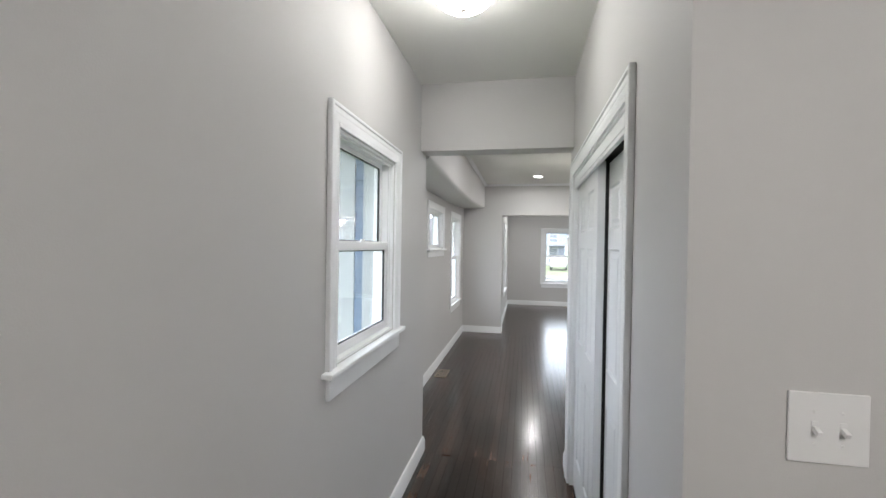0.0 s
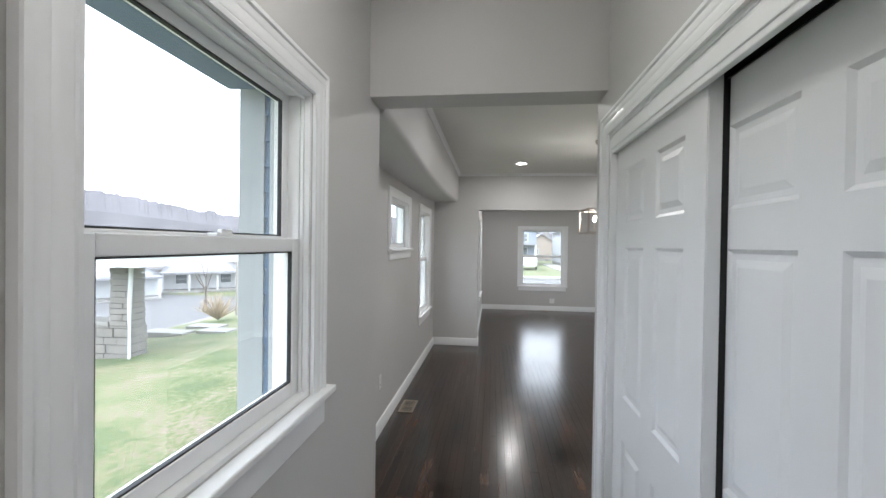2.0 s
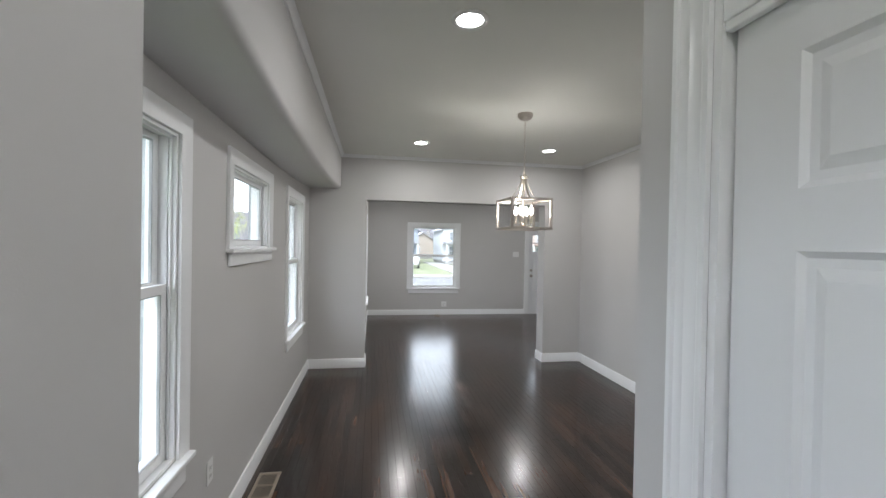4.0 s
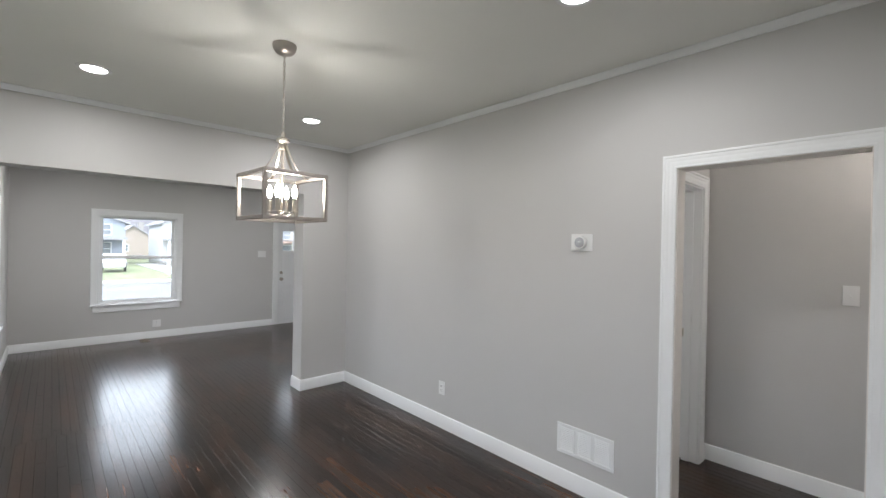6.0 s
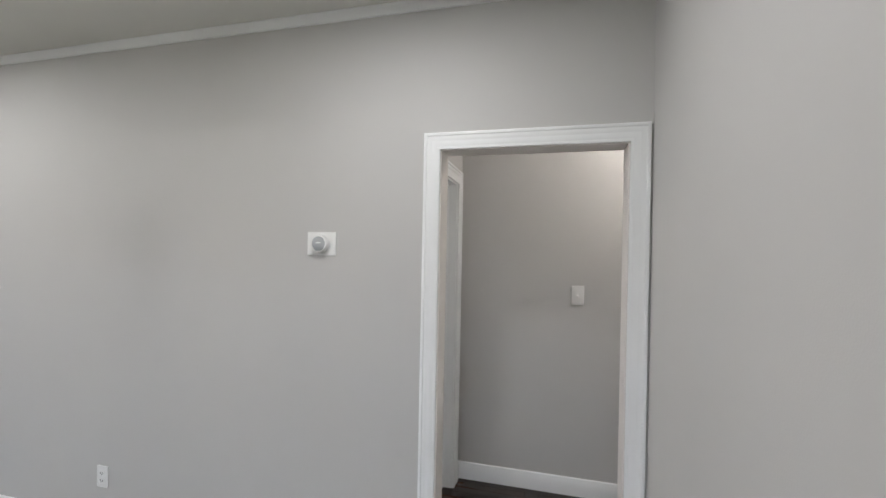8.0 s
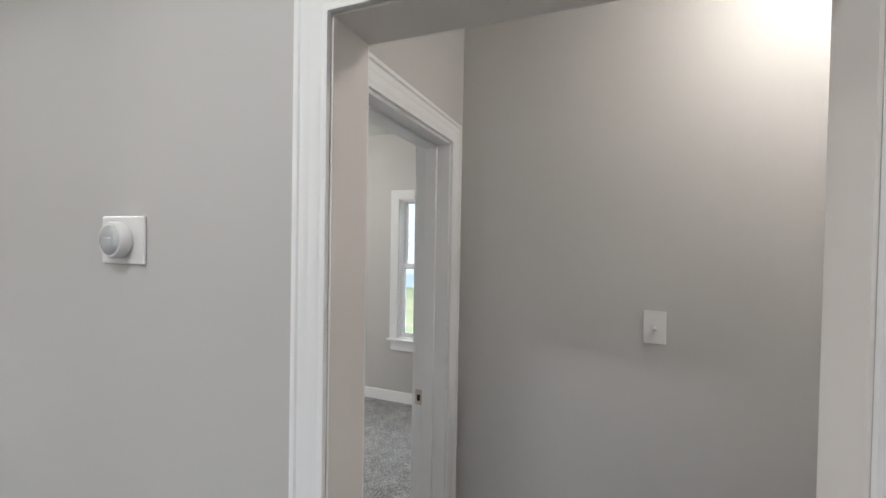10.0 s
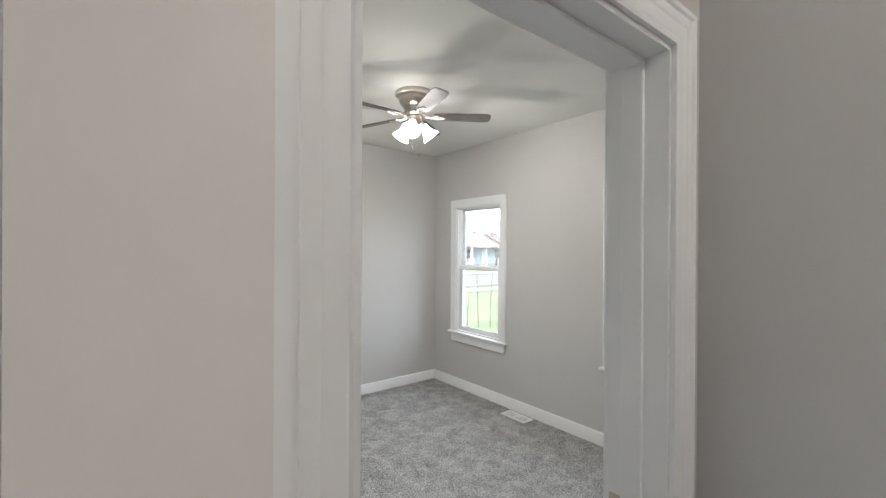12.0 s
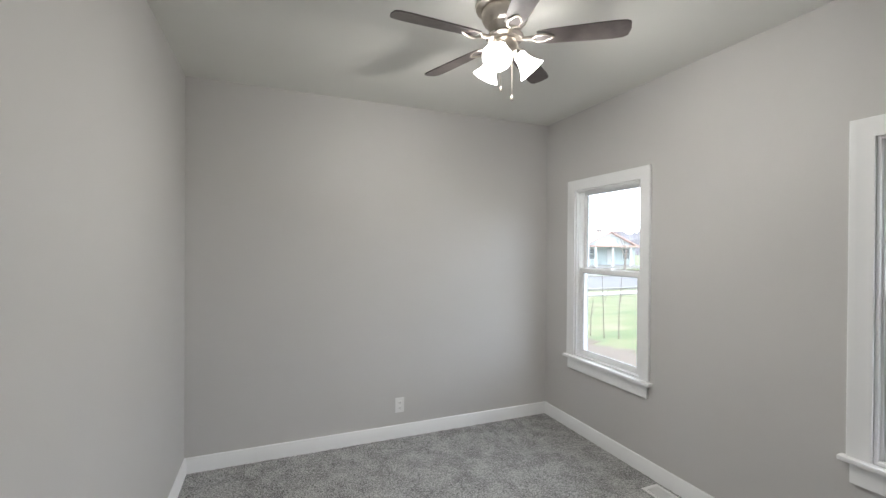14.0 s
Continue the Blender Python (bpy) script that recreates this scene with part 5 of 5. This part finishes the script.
for k, (tx, ty) in enumerate(((-38, 46), (-33, 60), (-52, 58), (-44, 70), (-62, 55))):
    tree(tx, ty, 8.5 + k % 3, 30 + k, "tall bare grey-brown tree among the far bungalows", TWIG, gz=-6.1)

# saplings and stakes in the side lawn, a shrub, poles
for i, (x, y, hh) in enumerate(((14.0, 16.3, 1.1), (14.15, 15.9, 1.95), (14.5, 15.7, 1.8))):
    s = new("sapling", None)
    s.location = (x, y, ground_z(x, y))
    tagged(s, "thin bare sapling standing in the side lawn", "sapling")
    part("stem", tube(bmesh.new(), [(0, 0, -0.1), (0.03 * (-1) ** i, 0.02, hh * 0.5), (0.10 * (-1) ** i, 0.0, hh)], [0.02, 0.016, 0.008], 6), BARK, s)
    part("twig", tube(bmesh.new(), [(0.03, 0.01, hh * 0.55), (0.2, 0.05, hh * 0.75), (0.34, 0.0, hh * 0.8)], [0.010, 0.007, 0.004], 5), BARK, s)

stump = empty("tree_stump", pose(13.35, 9.4, ground_z(13.35, 9.4)), "short rusty-red broken stump standing in the bare soil", "tree stump")
part("trunk", lathe(bmesh.new(), [(0.001, -0.06), (0.10, -0.06), (0.060, 0.06), (0.050, 0.20), (0.064, 0.29), (0.045, 0.34), (0.030, 0.40), (0.001, 0.41)], 14), plain("rusty_red_wood", (0.16, 0.085, 0.060), 0.85, vary=0.3, scale=14, bump=0.6, bump_scale=40), stump, smooth=True)
part("stub", tube(bmesh.new(), [(0, 0, 0.22), (0.06, 0.09, 0.29), (0.08, 0.15, 0.40)], [0.045, 0.035, 0.025], 8), BARK, stump, smooth=True)


def pole(x, y, h, label):
    p = empty("utility_pole", pose(x, y, GZ), label, "pole")
    part("mast", tube(bmesh.new(), [(0, 0, -0.3), (0, 0, h)], [0.12, 0.08], 10), POLEM, p, smooth=True)
    part("crossarm", boxes((-0.9, 0.9, -0.06, 0.06, h - 0.8, h - 0.68)), POLEM, p)


pole(27.5, 26.2, 8, "weathered wooden pole at the street edge")
sp = empty("sign_post", pose(-7.5, 17.2, GZ), "thin grey metal sign post by the kerb", "sign post")
part("mast", tube(bmesh.new(), [(0, 0, -0.2), (0, 0, 2.6)], 0.04, 8), POLEM, sp, smooth=True)
sh = empty("shrub", pose(-7.4, 16.0, GZ), "low tan dormant shrub near the street", "shrub")
rr = random.Random(11)
bm = bmesh.new()
for i in range(160):
    a, el_ = rr.uniform(0, 6.28), rr.uniform(0.5, 1.5)
    d = Vector((math.cos(a) * math.cos(el_), math.sin(a) * math.cos(el_), math.sin(el_)))
    tube(bm, [(0, 0, 0), d * 0.45, d * rr.uniform(0.7, 1.0) + Vector((0, 0, -0.05))], [0.012, 0.008, 0.003], 3)
part("stems", bm, plain("dry_grass_stems", (0.38, 0.30, 0.20), 0.9), sh)

# wooded hills all round
rh = random.Random(21)
bm = bmesh.new()
n = 1440
low, mid, top = [], [], []
for i in range(n):
    a = 2 * math.pi * i / n
    R0 = 170
    west_side = 0.5 - 0.5 * math.cos(a)
    base = 8 + 9 * west_side + 2.5 * math.sin(a * 5 + 1) + 1.5 * math.sin(a * 11)
    low.append(bm.verts.new((4 + R0 * math.cos(a), 6 + R0 * math.sin(a), -8)))
    mid.append(bm.verts.new((4 + (R0 + 8) * math.cos(a), 6 + (R0 + 8) * math.sin(a), base * 0.6)))
    top.append(bm.verts.new((4 + (R0 + 14) * math.cos(a), 6 + (R0 + 14) * math.sin(a), base + 1.1 * noise.noise(Vector((a * 40, 0, 0))) + 0.8 * noise.noise(Vector((a * 170, 3, 0))) + rh.uniform(-0.3, 0.3))))
for a, b in ((low, mid), (mid, top)):
    for i in range(n):
        bm.faces.new((a[i], a[(i + 1) % n], b[(i + 1) % n], b[i]))
tagged(finish("backdrop", bm, HILLM), "hazy wooded hills on the horizon", "hills", kind="structure")

# cladding and eave of this house, seen from the hall window
ev = finish("eave", boxes((0.24, DW - T - 0.001, -1.9, LN + 0.6, 2.66, 2.808), (0.58, HW - 0.121, -1.9, HEND - T - 0.034, 2.25, 2.659), (DW - T, HW - 0.121, -1.9, HEND - T - 0.001, 2.66, 2.808)), BLUE)
tagged(ev, "slate-blue boxed eave of the house", "eave", kind="structure")
cl = empty("siding", pose(0, HEND - T, 0), "slate-blue lap siding between pale corner boards", "siding", kind="structure")
part("corner_board", boxes((DW - T - 0.02, DW - T + 0.10, -0.032, -0.001, -0.4, 2.655), (DW - T - 0.02, DW - T - 0.001, -0.001, 0.12, -0.4, 2.655)), PALE, cl)
part("corner_board", boxes((DW - T + 0.165, HW - 0.121, -0.032, -0.001, -0.4, 2.655)), PALE, cl)
for i in range(26):
    z = -0.4 + i * 0.115
    if z + 0.115 < 2.65:
        bm = bmesh.new()
        vs = [bm.verts.new(p) for p in ((DW - T + 0.101, -0.030, z), (DW - T + 0.164, -0.030, z), (DW - T + 0.164, -0.014, z + 0.118), (DW - T + 0.101, -0.014, z + 0.118))]
        vb = [bm.verts.new((v.co.x, -0.001, v.co.z)) for v in vs]
        bm.faces.new(vs)
        bm.faces.new(vb)
        for k in range(4):
            bm.faces.new((vs[k], vs[(k + 1) % 4], vb[(k + 1) % 4], vb[k]))
        part("lap_board", bm, BLUE, cl)

# ---- floors, last ----
carpet = bmesh.new()
random.seed(4)
nx, ny = 150, 175
cx0, cx1, cy0, cy1 = 4.60, BE, VN + 0.10, BN
grid = [[carpet.verts.new((cx0 + (cx1 - cx0) * i / nx, cy0 + (cy1 - cy0) * j / ny, 0.010 + random.uniform(-0.0022, 0.0022))) for j in range(ny + 1)] for i in range(nx + 1)]
for i in range(nx):
    for j in range(ny):
        x, y = cx0 + (cx1 - cx0) * (i + .5) / nx, cy0 + (cy1 - cy0) * (j + .5) / ny
        carpet.faces.new((grid[i][j], grid[i + 1][j], grid[i + 1][j + 1], grid[i][j + 1]))
tagged(finish("floor_carpet", carpet, CARPET, smooth=True), "mottled grey cut-pile carpet over the bedroom floor", "carpet", kind="structure")

floor = empty("floor", pose(2.6, 6, 0), "dark stained narrow oak strip floor with satin finish", "floor", kind="structure")
rng = random.Random(7)
PW = 0.0572
near, far = [], []
areas = [(HW - 0.01, 4.30, -1.5, 4.86), (DW - 0.01, DE + 0.01, 4.86, NB), (LW - 0.01, LE + 0.01, NB, LN + 0.03), (4.46, 5.76, 4.28, 6.10)]


def strips(x0, x1, y0, y1):
    x = x0
    while x < x1:
        y = y0 - rng.uniform(0, 0.9)
        while y < y1:
            l = rng.choice((0.45, 0.6, 0.75, 0.9, 1.1, 1.4)) * rng.uniform(0.9, 1.1)
            a, b = max(y, y0), min(y + l, y1)
            if b - a > 0.02:
                yield (x, min(x + PW, x1), a, b)
            y += l
        x += PW


for area in areas:
    for s in strips(*area):
        mx, my = (s[0] + s[1]) / 2, (s[2] + s[3]) / 2
        d = min(math.hypot(mx - 1.9, my - 4.3), math.hypot(mx - 2.6, my - 6.2) * 0.9, math.hypot(mx - 1.75, my - 5.2))
        near.append((d, s))
near.sort()


def plank_mesh(bm, x0, x1, y0, y1, z):
    e, c = 0.0003, 0.0009
    lo = [bm.verts.new((x, y, z - 0.018)) for x, y in ((x0 + e, y0 + e), (x1 - e, y0 + e), (x1 - e, y1 - e), (x0 + e, y1 - e))]
    mid = [bm.verts.new((x, y, z - c)) for x, y in ((x0 + e, y0 + e), (x1 - e, y0 + e), (x1 - e, y1 - e), (x0 + e, y1 - e))]
    top = [bm.verts.new((x, y, z)) for x, y in ((x0 + e + c, y0 + e + c), (x1 - e - c, y0 + e + c), (x1 - e - c, y1 - e - c), (x0 + e + c, y1 - e - c))]
    for a, b in ((lo, mid), (mid, top)):
        for k in range(4):
            bm.faces.new((a[k], a[(k + 1) % 4], b[(k + 1) % 4], b[k]))
    bm.faces.new(top)


for d, (x0, x1, y0, y1) in near[:300]:
    bm = bmesh.new()
    plank_mesh(bm, x0 - 2.6, x1 - 2.6, y0 - 6, y1 - 6, rng.uniform(-0.0002, 0.0))
    me = bpy.data.meshes.new("plank")
    bm.to_mesh(me)
    bm.free()
    me.materials.append(OAK)
    new("plank", me).parent = floor
bm = bmesh.new()
for d, (x0, x1, y0, y1) in near[300:]:
    plank_mesh(bm, x0 - 2.6, x1 - 2.6, y0 - 6, y1 - 6, rng.uniform(-0.0002, 0.0))
rest = finish("floor_strips", bm, OAK, floor)
tagged(rest, "", kind="stuff")
